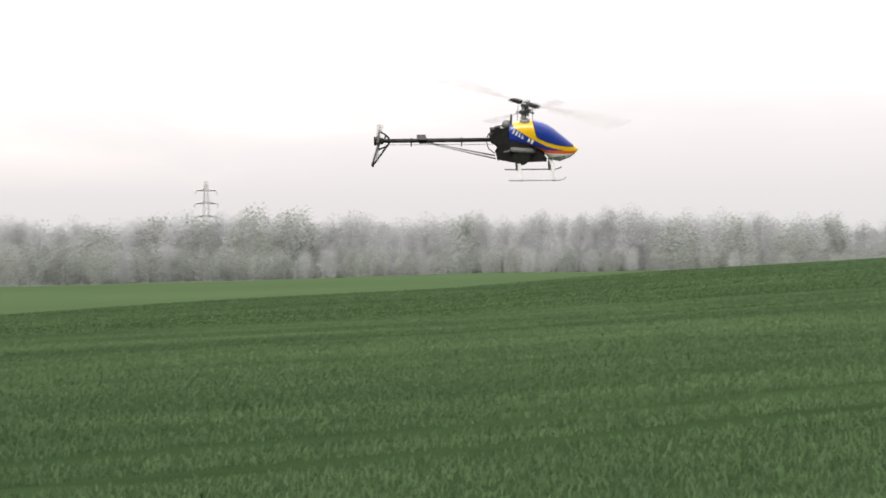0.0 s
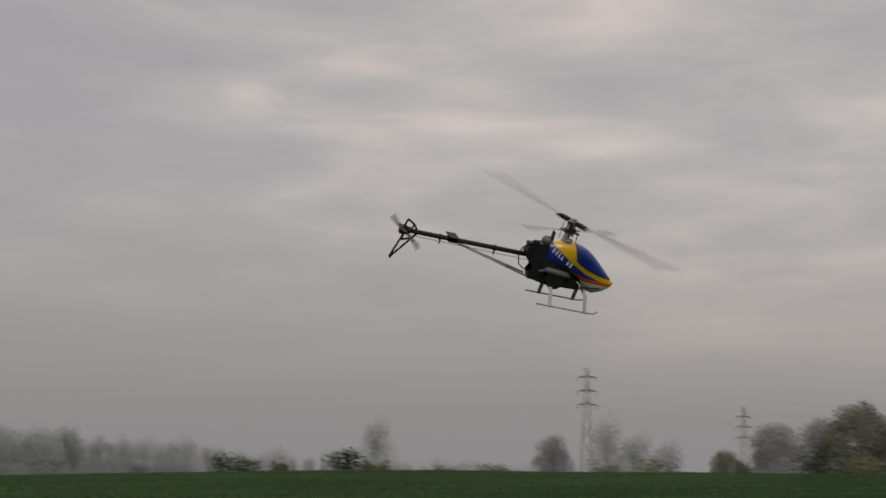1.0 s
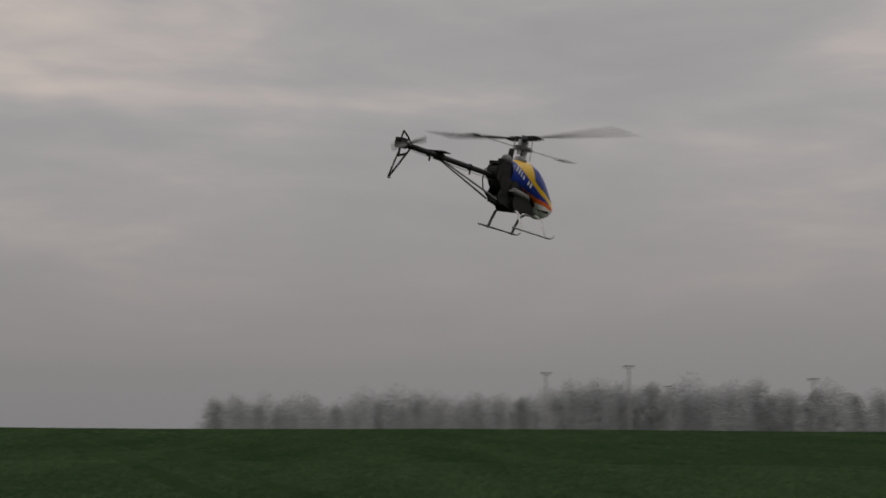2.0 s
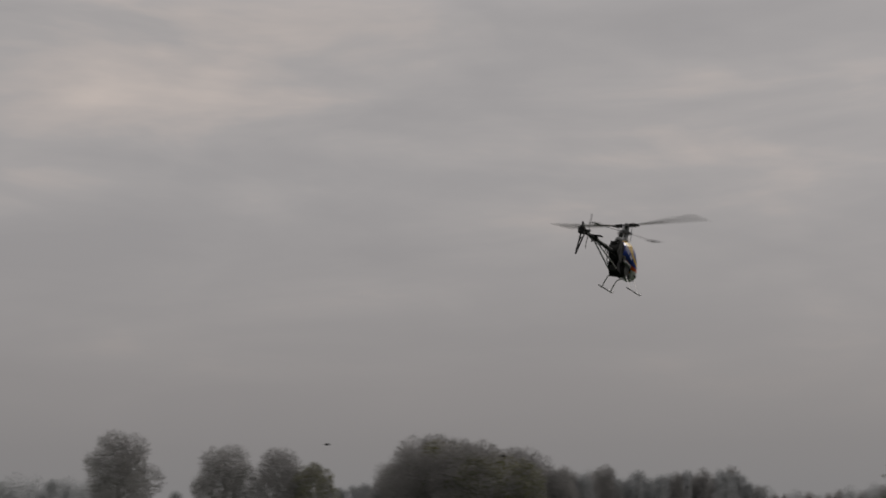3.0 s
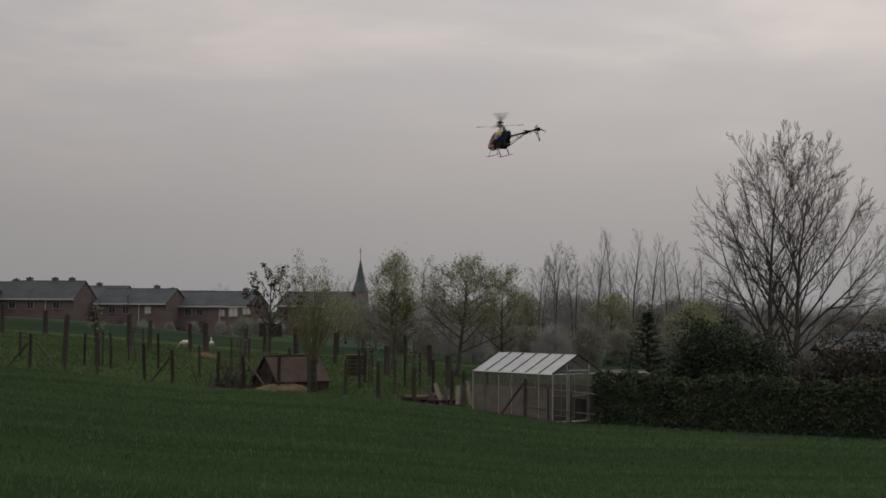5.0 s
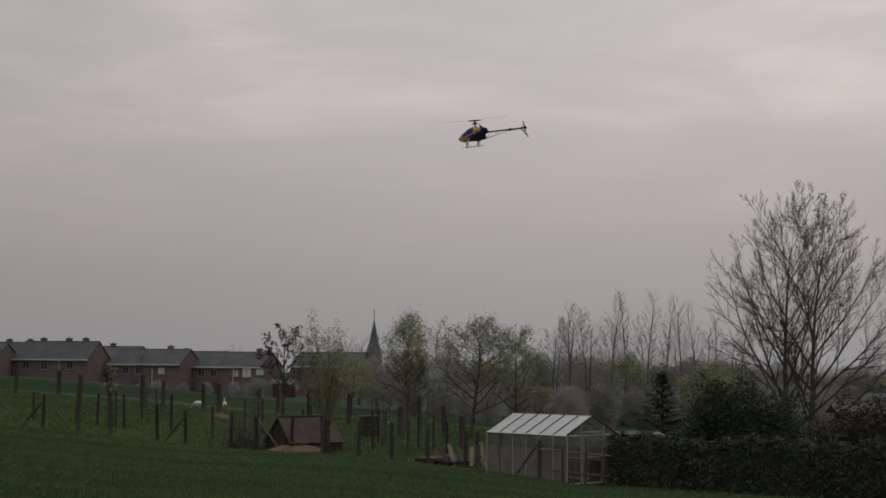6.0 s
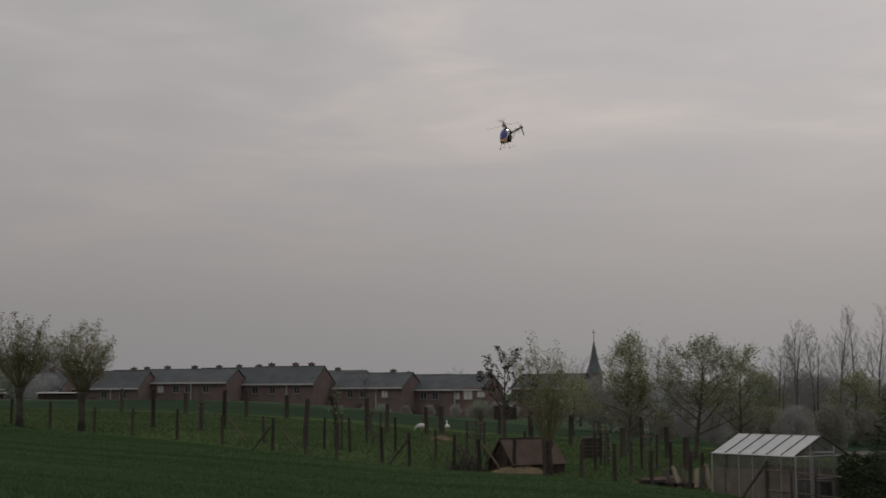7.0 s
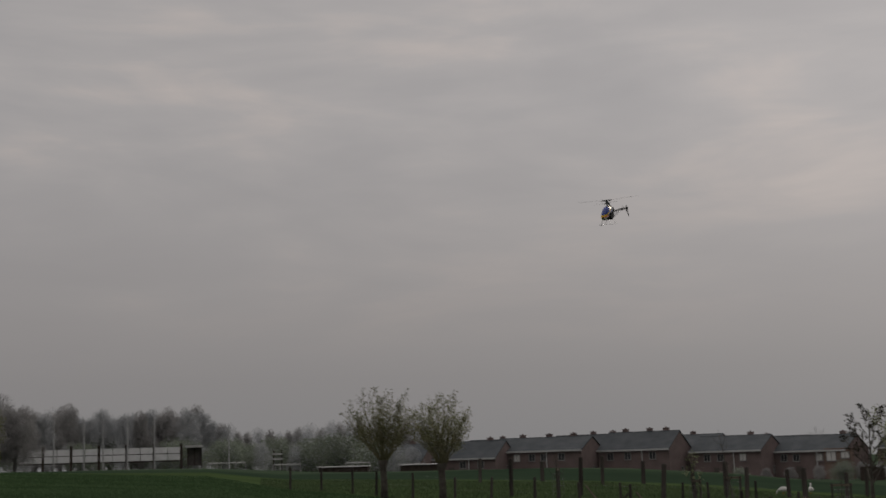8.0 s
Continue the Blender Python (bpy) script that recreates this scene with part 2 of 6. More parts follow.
# helicopter
M_blue = mat("blue_gloss_paint", (0.012, 0.030, 0.24), (0.016, 0.036, 0.28), 9.0, 0.28, coat=0.6)
M_yellow = mat("yellow_gloss_paint", (0.60, 0.37, 0.010), (0.55, 0.33, 0.009), 9.0, 0.28, coat=0.6)
M_orange = mat("orange_gloss_paint", (0.58, 0.085, 0.012), (0.64, 0.13, 0.012), 9.0, 0.28, coat=0.6)
M_hwhite = mat("white_gloss_paint", (0.62, 0.62, 0.60), (0.55, 0.55, 0.53), 9.0, 0.3, coat=0.5)
M_screen = mat("blue_tinted_screen", (0.007, 0.024, 0.17), (0.009, 0.032, 0.22), 6.0, 0.30, coat=0.15)
M_carbon = mat("black_carbon", (0.012, 0.012, 0.013), (0.020, 0.020, 0.021), 40.0, 0.6, bump=0.1, spec=0.2)
M_plastic = mat("black_plastic", (0.012, 0.012, 0.012), (0.020, 0.020, 0.019), 30.0, 0.7, spec=0.2)
M_skid = mat("pale_nylon", (0.50, 0.50, 0.50), (0.43, 0.43, 0.43), 20.0, 0.45)
M_halu = mat("brushed_aluminium", (0.36, 0.36, 0.37), (0.29, 0.29, 0.30), 50.0, 0.45, metal=0.4)
M_hsteel = mat("dark_steel", (0.10, 0.10, 0.105), (0.14, 0.14, 0.14), 50.0, 0.4, metal=0.8)
M_tank = mat("milky_tank", (0.20, 0.20, 0.19), (0.16, 0.16, 0.15), 20.0, 0.4)
M_rotor = mat("grey_rotor_blade", (0.30, 0.295, 0.29), (0.36, 0.355, 0.35), 10.0, 0.5, translucent=0.35)
M_paddle = mat("pale_paddle", (0.16, 0.16, 0.16), (0.20, 0.20, 0.20), 10.0, 0.5)


# ---------------------------------------------------------------- mesh helpers
class Shape:
    """Gathers vertices, faces and their material slots for one mesh."""

    def __init__(self):
        self.v, self.f, self.s = [], [], []

    def add(self, verts, faces, slot=0):
        n = len(self.v)
        self.v.extend(tuple(p) for p in verts)
        self.f.extend(tuple(i + n for i in f) for f in faces)
        self.s.extend([slot] * len(faces))
        return self

    def box(self, c, size, m=None, slot=0, taper=1.0):
        hx, hy, hz = (q / 2 for q in size)
        pts = [Vector((x * (taper if z > 0 else 1), y * (taper if z > 0 else 1), z)) for x in (-hx, hx) for y in (-hy, hy) for z in (-hz, hz)]
        pts = [(m @ p if m else p) + Vector(c) for p in pts]
        return self.add(pts, [(0, 1, 3, 2), (4, 6, 7, 5), (0, 4, 5, 1), (2, 3, 7, 6), (0, 2, 6, 4), (1, 5, 7, 3)], slot)

    def tube(self, pts, radii, n=6, caps=True, slot=0):
        pts = [Vector(p) for p in pts]
        if isinstance(radii, (int, float)):
            radii = [radii] * len(pts)
        verts, faces = [], []
        side = None
        for i, p in enumerate(pts):
            d = (pts[min(i + 1, len(pts) - 1)] - pts[max(i - 1, 0)]).normalized()
            if side is None:
                side = d.cross(Vector((0, 0, 1)) if abs(d.z) < 0.9 else Vector((1, 0, 0))).normalized()
            else:
                side = (side - d * side.dot(d)).normalized()
            other = d.cross(side)
            for k in range(n):
                a = 2 * math.pi * k / n
                verts.append(p + (side * math.cos(a) + other * math.sin(a)) * radii[i])
        for i in range(len(pts) - 1):
            for k in range(n):
                faces.append((i * n + k, i * n + (k + 1) % n, (i + 1) * n + (k + 1) % n, (i + 1) * n + k))
        if caps:
            faces.append(tuple(range(n))[::-1])
            faces.append(tuple((len(pts) - 1) * n + k for k in range(n)))
        return self.add(verts, faces, slot)

    def loft(self, rings, closed=True, caps=True, slot=0):
        n = len(rings[0])
        verts = [p for r in rings for p in r]
        faces = [(i * n + k, i * n + (k + 1) % n, (i + 1) * n + (k + 1) % n, (i + 1) * n + k) for i in range(len(rings) - 1) for k in range(n if closed else n - 1)]
        if caps:
            faces += [tuple(range(n))[::-1], tuple((len(rings) - 1) * n + k for k in range(n))]
        return self.add(verts, faces, slot)

    def ball(self, c, r, nu=10, nv=6, slot=0):
        r = r if isinstance(r, (tuple, list)) else (r, r, r)
        rings = [[(c[0] + r[0] * math.sin(math.pi * j / nv) * math.cos(2 * math.pi * k / nu), c[1] + r[1] * math.sin(math.pi * j / nv) * math.sin(2 * math.pi * k / nu), c[2] - r[2] * math.cos(math.pi * j / nv)) for k in range(nu)] for j in range(1, nv)]
        return self.loft(rings, slot=slot)

    def plate(self, outline, y0, y1, slot=0):
        """A plate cut to an outline in x and z, between two y."""
        n = len(outline)
        verts = [(x, y0, z) for x, z in outline] + [(x, y1, z) for x, z in outline]
        faces = [tuple(range(n)), tuple(range(2 * n - 1, n - 1, -1))] + [(i, i + n, (i + 1) % n + n, (i + 1) % n) for i in range(n)]
        return self.add(verts, faces, slot)

    def mesh(self, name, materials, smooth=False):
        me = bpy.data.meshes.new(name)
        me.from_pydata(self.v, [], self.f)
        for m in materials if isinstance(materials, (list, tuple)) else [materials]:
            me.materials.append(m)
        if any(self.s):
            me.polygons.foreach_set("material_index", self.s)
        if smooth:
            me.shade_smooth()
        me.update()
        return me


def thing(name, label, category, x=0, y=0, z=0, turn=0, group="", kind=""):
    ob = new(name)
    ob.matrix_basis = pose(x, y, z, 0, 0, turn)
    return tagged(ob, label, category, group, kind)


def part(name, shape, materials, parent, label="", smooth=False, m=None):
    me = shape if isinstance(shape, bpy.types.Mesh) else shape.mesh(name, materials, smooth)
    ob = new(name, me)
    ob.parent = parent
    if m is not None:
        ob.matrix_basis = m
    return tagged(ob, label)


def slabs(name, verts, faces, materials, slots=None):
    """A large mesh from arrays of vertices and of faces with the same count of corners."""
    me = bpy.data.meshes.new(name)
    verts, faces = np.asarray(verts, np.float32), np.asarray(faces, np.int32)
    k = faces.shape[1]
    me.vertices.add(len(verts))
    me.vertices.foreach_set("co", verts.ravel())
    me.loops.add(faces.size)
    me.loops.foreach_set("vertex_index", faces.ravel())
    me.polygons.add(len(faces))
    me.polygons.foreach_set("loop_start", np.arange(0, faces.size, k, dtype=np.int32))
    for m in materials:
        me.materials.append(m)
    if slots is not None:
        me.polygons.foreach_set("material_index", np.asarray(slots, np.int32))
    me.update(calc_edges=True)
    me.validate()
    return me


# ---------------------------------------------------------------- the ground
# azimuth, distance of the wheat field's edge, ground height there, ground height far off
LAND = [
    (-195, 70, 0.50, 1.9), (-186, 75, 0.98, 2.3), (-177, 80, 1.42, 2.9), (-168, 85, 2.2, 2.9), (-161, 90, 2.8, 2.6),
    (-149, 95, 3.42, 2.4), (-121, 95, 3.90, 2.4), (-87, 95, 3.77, 2.4), (-55, 95, 3.2, 2.3), (-35, 95, 2.0, 2.6),
    (-28, 90, 1.5, 2.3), (-25, 85, 0.6, 1.6), (-20, 76, -0.05, -0.6), (-12, 61, -0.72, -1.9), (-6, 57, -1.2, -2.3),
    (0, 54, -1.42, -2.4), (9, 49.5, -2.0, -2.4), (20, 50, -2.2, -2.4), (60, 50, -1.8, -2.2), (130, 65, -0.6, 0.5), (165, 70, 0.50, 1.9),
]
LAZ = np.array([r[0] for r in LAND], float)
LTAB = np.array([r[1:] for r in LAND], float)


def land(az):
    az = (np.asarray(az, float) + 195) % 360 - 195
    return [np.interp(az, LAZ, LTAB[:, k]) for k in range(3)]


def ground_polar(az, r):
    edge, ze, zf = land(az)
    r = np.asarray(r, float)
    near = ze * np.minimum(r / edge, 1)
    q = np.clip((r - edge) / 140.0, 0, 1)
    # the pasture swells a little beyond the fence
    k = np.maximum(r - edge, 0) / 28.0
    swell = np.interp((np.asarray(az, float) + 195) % 360 - 195, (-26, -20, -13, -8, -3, 4, 9), (0, 0.6, 0.85, 0.75, 0.5, 0.3, 0))
    z = near + (zf - ze) * q * q * (3 - 2 * q) + swell * k * np.exp(1 - k)
    # a low crest between the pasture and the terrace
    crest = np.interp((np.asarray(az, float) + 195) % 360 - 195, (-25, -20, -15, -12, -8, -5, 0, 5), (0, 1.4, 2.1, 2.2, 1.7, 1.1, 0.3, 0))
    z = z + crest * np.exp(-((r - edge - 95) / 42.0) ** 2)
    x, y = r * np.sin(np.radians(az)), r * np.cos(np.radians(az))
    return z + 0.05 * np.sin(x * 0.21 + 1.3) * np.sin(y * 0.17) * np.minimum(r / 30, 1)


def ground_z(x, y):
    return float(ground_polar(math.degrees(math.atan2(x, y)), math.hypot(x, y)))


def spot(az, r):
    """The place on the ground at an azimuth and a distance."""
    x, y = r * math.sin(radians(az)), r * math.cos(radians(az))
    return x, y, ground_z(x, y)


def rise(az, r, elev):
    """How tall a thing at that place is whose top stands at that elevation over the eye."""
    return EYE + r * math.tan(radians(elev)) - spot(az, r)[2]


def build_ground():
    az = np.arange(-180, 180, 1.0)
    s_in = np.array([0.012, 0.03, 0.06, 0.1, 0.14, 0.18, 0.23, 0.28, 0.34, 0.4, 0.46, 0.52, 0.58, 0.64, 0.7, 0.76, 0.82, 0.88, 0.94, 1.0])
    out = np.array([3, 7, 12, 18, 25, 33, 42, 52, 64, 78, 95, 115, 140, 180, 240, 340, 500, 800, 1400, 2400, 4200])
    edge = land(az)[0]
    rings = [edge * s for s in s_in] + [edge + o for o in out]
    verts, slots, faces = [(0, 0, 0)], [], []
    for r in rings:
        z = ground_polar(az, r)
        verts += list(zip(r * np.sin(np.radians(az)), r * np.cos(np.radians(az)), z))
    n = len(az)
    ring_slot = []
    for i in range(len(rings) - 1):
        ring_slot.append(0 if i < len(s_in) - 1 else 1)
        for k in range(n):
            k2 = (k + 1) % n
            faces.append((1 + i * n + k, 1 + i * n + k2, 1 + (i + 1) * n + k2, 1 + (i + 1) * n + k))
            if i < len(s_in) - 1:
                slots.append(0)
            else:
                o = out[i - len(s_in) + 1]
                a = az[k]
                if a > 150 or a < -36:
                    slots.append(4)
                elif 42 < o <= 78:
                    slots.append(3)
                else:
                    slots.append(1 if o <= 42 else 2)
    centre = [(0, 1 + k, 1 + (k + 1) % n) for k in range(n)]
    me = bpy.data.meshes.new("ground")
    me.from_pydata(verts, [], faces + [c[::-1] for c in centre])
    for m in (M_crop, M_pasture, M_hazefield, M_hazecrop, M_ridge):
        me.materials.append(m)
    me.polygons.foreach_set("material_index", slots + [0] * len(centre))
    me.shade_smooth()
    return tagged(new("ground", me), "sloping green wheat field with pasture and far fields", "ground", kind="structure")


build_ground()


# ---------------------------------------------------------------- the helicopter
# x ahead, y to its left, z up from the skids; the mast stands on x = 0
HUB = 0.42


def canopy_section(x):
    xs = (-0.090, -0.03, 0.04, 0.10, 0.13, 0.16, 0.20, 0.25, 0.28, 0.302)
    top = np.interp(x, xs, (0.300, 0.316, 0.322, 0.307, 0.293, 0.274, 0.242, 0.200, 0.175, 0.156))
    bot = np.interp(x, xs, (0.200, 0.192, 0.174, 0.146, 0.116, 0.094, 0.087, 0.105, 0.124, 0.148))
    half = np.interp(x, xs, (0.040, 0.049, 0.058, 0.062, 0.062, 0.060, 0.052, 0.037, 0.023, 0.004))
    return top, bot, half


def canopy_paint(x, z, top):
    """Which colour the canopy has there: blue, yellow, orange, white, the tinted screen or its black edge."""
    stripe = np.interp(x, (-0.09, -0.053, 0.03, 0.114, 0.20, 0.28, 0.31), (0.330, 0.297, 0.246, 0.203, 0.176, 0.160, 0.155))
    inside = min(z - stripe - 0.010, x - 0.044 - (0.30 - z) * 0.25, 0.274 - x)
    if inside > 0.005:
        return 4
    if inside > 0:
        return 5
    if z > stripe - 0.012:
        return 1
    band = np.interp(x, (-0.09, 0.0, 0.12, 0.30), (0.170, 0.188, 0.158, 0.144))
    if z < band - 0.009 and x > 0.11:
        return 3
    if z < band + 0.009 and x > -0.01:
        return 2
    return 0


def build_canopy():
    xs = [-0.090 + 0.392 * (i / 320) ** 0.94 for i in range(321)]
    n = 240
    rings = []
    for x in xs:
        top, bot, half = canopy_section(x)
        mid, hz = (top + bot) / 2, (top - bot) / 2
        ring = []
        for k in range(n):
            a = 2 * math.pi * k / n
            c, s = math.cos(a), math.sin(a)
            e = 0.78
            ring.append((x, half * math.copysign(abs(c) ** e, c) * (1 - 0.12 * max(s, 0)), mid + hz * math.copysign(abs(s) ** e, s)))
        rings.append(ring)
    paint, screen = Shape(), Shape()
    for i in range(len(xs) - 1):
        for k in range(n):
            q = [rings[i][k], rings[i][(k + 1) % n], rings[i + 1][(k + 1) % n], rings[i + 1][k]]
            cx, cz = sum(p[0] for p in q) / 4, sum(p[2] for p in q) / 4
            top, bot, half = canopy_section(cx)
            # the canopy is open behind and below the engine
            if cz < bot + 0.010 and cx < 0.12:
                continue
            slot = canopy_paint(cx, cz, top)
            if slot == 4:
                screen.add(q, [(0, 1, 2, 3)])
            else:
                paint.add(q, [(0, 1, 2, 3)], min(slot, 4))
    return paint, screen


def weld(shape, name, materials):
    me = shape.mesh(name, materials)
    bm = bmesh.new()
    bm.from_mesh(me)
    bmesh.ops.remove_doubles(bm, verts=bm.verts, dist=0.0002)
    bmesh.ops.recalc_face_normals(bm, faces=bm.faces)
    bm.to_mesh(me)
    bm.free()
    me.shade_smooth()
    return me


def airfoil_blade(r0, r1, chord, thick=0.1, root=0.45):
    """A blade along +x with rounded tip."""
    sh = Shape()
    rings = []
    for i in range(9):
        f = i / 8
        r = r0 + (r1 - r0) * f
        c = chord * (root + (1 - root) * min(f * 5, 1)) * (1 if f < 0.95 else 0.7)
        rings.append([(r, -c * 0.3, 0), (r, -c * 0.12, c * thick * 0.5), (r, c * 0.25, c * thick * 0.4), (r, c * 0.7, 0), (r, c * 0.2, -c * thick * 0.35)])
    return sh.loft(rings)


def build_helicopter():
    heli = thing("helicopter", "blue and yellow nitro model helicopter in flight, rotor spinning", "model helicopter")
    paint, screen = build_canopy()
    canopy = part("canopy", weld(paint, "canopy", [M_blue, M_yellow, M_orange, M_hwhite, M_carbon]), None, heli, "glossy blue canopy with yellow, orange and white bands")
    part("windscreen", weld(screen, "windscreen", [M_screen]), None, canopy, "dark blue tinted windscreen")
    # white marks on both flanks stand in for lettering
    for side in (-1, 1):
        for i in range(7):
            if i == 4:
                continue
            x = -0.066 + i * 0.0172
            z = 0.272 - i * 0.0092
            _, _, half = canopy_section(x)
            y = side * (half * 0.94 + 0.0022)
            part("flank_mark", Shape().box((x, y, z), (0.0110, 0.0016, 0.026), pose(0, 0, 0, 0, 24, 0).to_3x3()), M_hwhite, canopy, "white bar on the flank")
        for i in range(8):
            x = 0.120 + i * 0.014
            part("belly_mark", Shape().box((x, side * (canopy_section(x)[2] * 0.93 + 0.001), 0.119 + i * 0.0008), (0.008, 0.002, 0.010)), M_carbon, canopy)

    frame_outline = [(-0.185, 0.255), (-0.15, 0.285), (-0.06, 0.29), (0.045, 0.285), (0.06, 0.24), (0.05, 0.17), (0.12, 0.12), (0.125, 0.092), (-0.06, 0.088), (-0.145, 0.105), (-0.16, 0.135), (-0.145, 0.165), (-0.165, 0.19), (-0.19, 0.205)]
    for side in (-1, 1):
        part("side_frame", Shape().plate(frame_outline, side * 0.030 - 0.0012, side * 0.030 + 0.0012), M_carbon, heli, "black carbon side frame")
    engine = Shape()
    engine.box((-0.02, 0, 0.165), (0.07, 0.052, 0.06))
    for i in range(7):
        engine.box((0.035, 0, 0.145 + i * 0.009), (0.058, 0.060, 0.004))
    engine.tube([(-0.06, 0, 0.15), (0.03, 0, 0.15)], 0.024, 14)
    part("engine", engine, M_hsteel, heli, "finned dark engine", smooth=False)
    part("fan_shroud", Shape().tube([(-0.02, -0.052, 0.125), (-0.02, 0.052, 0.125)], 0.047, 20).tube([(-0.055, -0.04, 0.185), (-0.055, 0.04, 0.185)], 0.03, 16), M_plastic, heli)
    muff = Shape().tube([(-0.085, -0.046, 0.170), (-0.07, -0.046, 0.168), (0.035, -0.046, 0.158), (0.055, -0.044, 0.152)], [0.008, 0.016, 0.016, 0.006], 14)
    muff.tube([(-0.085, -0.058, 0.166), (-0.12, -0.06, 0.160)], 0.005, 8)
    part("exhaust_silencer", muff, M_muffler, heli, "grey exhaust silencer", smooth=True)
    part("fuel_tank", Shape().loft([[(x, sy * 0.024 * f, z0) for sy, z0 in ((-1, 0.235), (-1, 0.27), (-0.6, 0.285), (0.6, 0.285), (1, 0.27), (1, 0.235))] for x, f in ((-0.14, 0.6), (-0.128, 1), (-0.07, 1), (-0.058, 0.6))]), M_tank, heli, "milky fuel tank")
    part("rear_servo_tray", Shape().box((-0.165, 0, 0.272), (0.055, 0.045, 0.012)).box((-0.17, 0.012, 0.255), (0.04, 0.018, 0.03)).box((-0.155, -0.016, 0.285), (0.03, 0.018, 0.016)), M_plastic, heli)
    part("tail_gear_case", Shape().tube([(-0.165, -0.026, 0.232), (-0.165, 0.026, 0.232)], 0.032, 16).tube([(-0.12, -0.034, 0.205), (-0.12, 0.034, 0.205)], 0.045, 18), M_plastic, heli)
    part("receiver_box", Shape().box((0.085, 0, 0.155), (0.06, 0.045, 0.045)), M_plastic, heli)
    part("battery_box", Shape().box((-0.115, 0, 0.115), (0.07, 0.05, 0.03)), M_plastic, heli)
    part("cooling_fin", Shape().plate([(-0.086, 0.285), (-0.074, 0.285), (-0.072, 0.352), (-0.080, 0.356)], -0.012, 0.012), M_plastic, heli)
    part("tank_dome", Shape().ball((-0.102, 0, 0.30), (0.026, 0.026, 0.026), 14, 8), M_muffler, heli, "grey dome behind the mast", smooth=True)
    hose = Shape().tube([(-0.16, 0.03, 0.262), (-0.20, 0.032, 0.235), (-0.208, 0.03, 0.19), (-0.195, 0.028, 0.15), (-0.16, 0.028, 0.125)], 0.003, 6)
    part("hose", hose, M_plastic, heli, smooth=True)

    part("tail_boom", Shape().tube([(-0.14, 0, 0.213), (-0.80, 0, 0.213)], 0.0115, 14), M_carbon, heli, "long black tail boom", smooth=True)
    for side in (-1, 1):
        part("boom_support", Shape().tube([(-0.16, side * 0.028, 0.112), (-0.55, side * 0.006, 0.203)], 0.0045, 8), M_halu, heli, "thin grey boom support", smooth=True)
    part("boom_clamp", Shape().tube([(-0.545, 0, 0.213), (-0.585, 0, 0.213)], 0.018, 12).box((-0.572, 0, 0.231), (0.05, 0.09, 0.004)), M_plastic, heli)
    for x in (-0.35, -0.63):
        part("pushrod_guide", Shape().tube([(x - 0.005, 0, 0.213), (x + 0.005, 0, 0.213)], 0.0145, 12).box((x, -0.006, 0.193), (0.006, 0.005, 0.026)), M_plastic, heli)
    part("tail_pushrod", Shape().tube([(-0.17, -0.014, 0.19), (-0.78, -0.014, 0.195)], 0.0014, 5), M_hsteel, heli)
    part("tail_gearbox", Shape().tube([(-0.785, 0, 0.213), (-0.835, 0, 0.213)], 0.019, 12).box((-0.818, 0, 0.213), (0.034, 0.034, 0.040)).tube([(-0.815, 0.01, 0.213), (-0.815, -0.040, 0.213)], 0.006, 8), M_plastic, heli)

    def bars(name, pts, w):
        sh = Shape()
        for a, b in pts:
            sh.tube([(a[0], 0.006, a[1]), (b[0], 0.006, b[1])], w, 4)
        return part(name, sh, M_carbon, heli, "black cut-out tail fin")

    bars("tail_fin_lower", [((-0.805, 0.205), (-0.848, 0.066)), ((-0.745, 0.205), (-0.845, 0.066)), ((-0.745, 0.207), (-0.81, 0.207)), ((-0.768, 0.178), (-0.812, 0.160)), ((-0.812, 0.160), (-0.808, 0.20)), ((-0.848, 0.064), (-0.838, 0.066))], 0.0052)
    bars("tail_fin_upper", [((-0.815, 0.225), (-0.805, 0.266)), ((-0.805, 0.266), (-0.768, 0.245)), ((-0.768, 0.245), (-0.745, 0.215)), ((-0.775, 0.225), (-0.768, 0.245))], 0.0048)

    for side in (-1, 1):
        tube = Shape().tube([(-0.095, side * 0.095, 0.005), (0.19, side * 0.095, 0.005), (0.212, side * 0.095, 0.009), (0.228, side * 0.095, 0.020)], 0.0042, 8)
        part("skid", tube, M_halu, heli, "slim grey landing skid", smooth=True)
    for x in (-0.045, 0.14):
        arch = Shape()
        pts = [(x + 0.022 * abs(y / 0.095), y, z) for y, z in ((-0.096, 0.002), (-0.082, 0.040), (-0.062, 0.080), (-0.035, 0.094), (0.035, 0.094), (0.062, 0.080), (0.082, 0.040), (0.096, 0.002))]
        rings = []
        for i, (px, py, pz) in enumerate(pts):
            rings.append([(px - 0.010, py, pz - 0.003), (px + 0.010, py, pz - 0.003), (px + 0.008, py * 0.96, pz + 0.004), (px - 0.008, py * 0.96, pz + 0.004)])
        arch.loft(rings)
        part("landing_strut", arch, M_skid, heli, "pale nylon landing strut")

    # rotor head, spinning on the mast
    mast = part("mast", Shape().tube([(0, 0, 0.28), (0, 0, 0.415)], 0.006, 10).tube([(0, 0, 0.300), (0, 0, 0.308)], 0.026, 16).box((0, 0, 0.322), (0.05, 0.02, 0.006)), M_hsteel, heli, smooth=False)
    rotor = part("main_rotor", Shape().tube([(0, 0, -0.014), (0, 0, 0.012)], 0.012, 12).box((0, 0, 0), (0.085, 0.026, 0.016)), M_hsteel, heli, "spinning two-bladed rotor head", m=pose(0, 0, HUB))
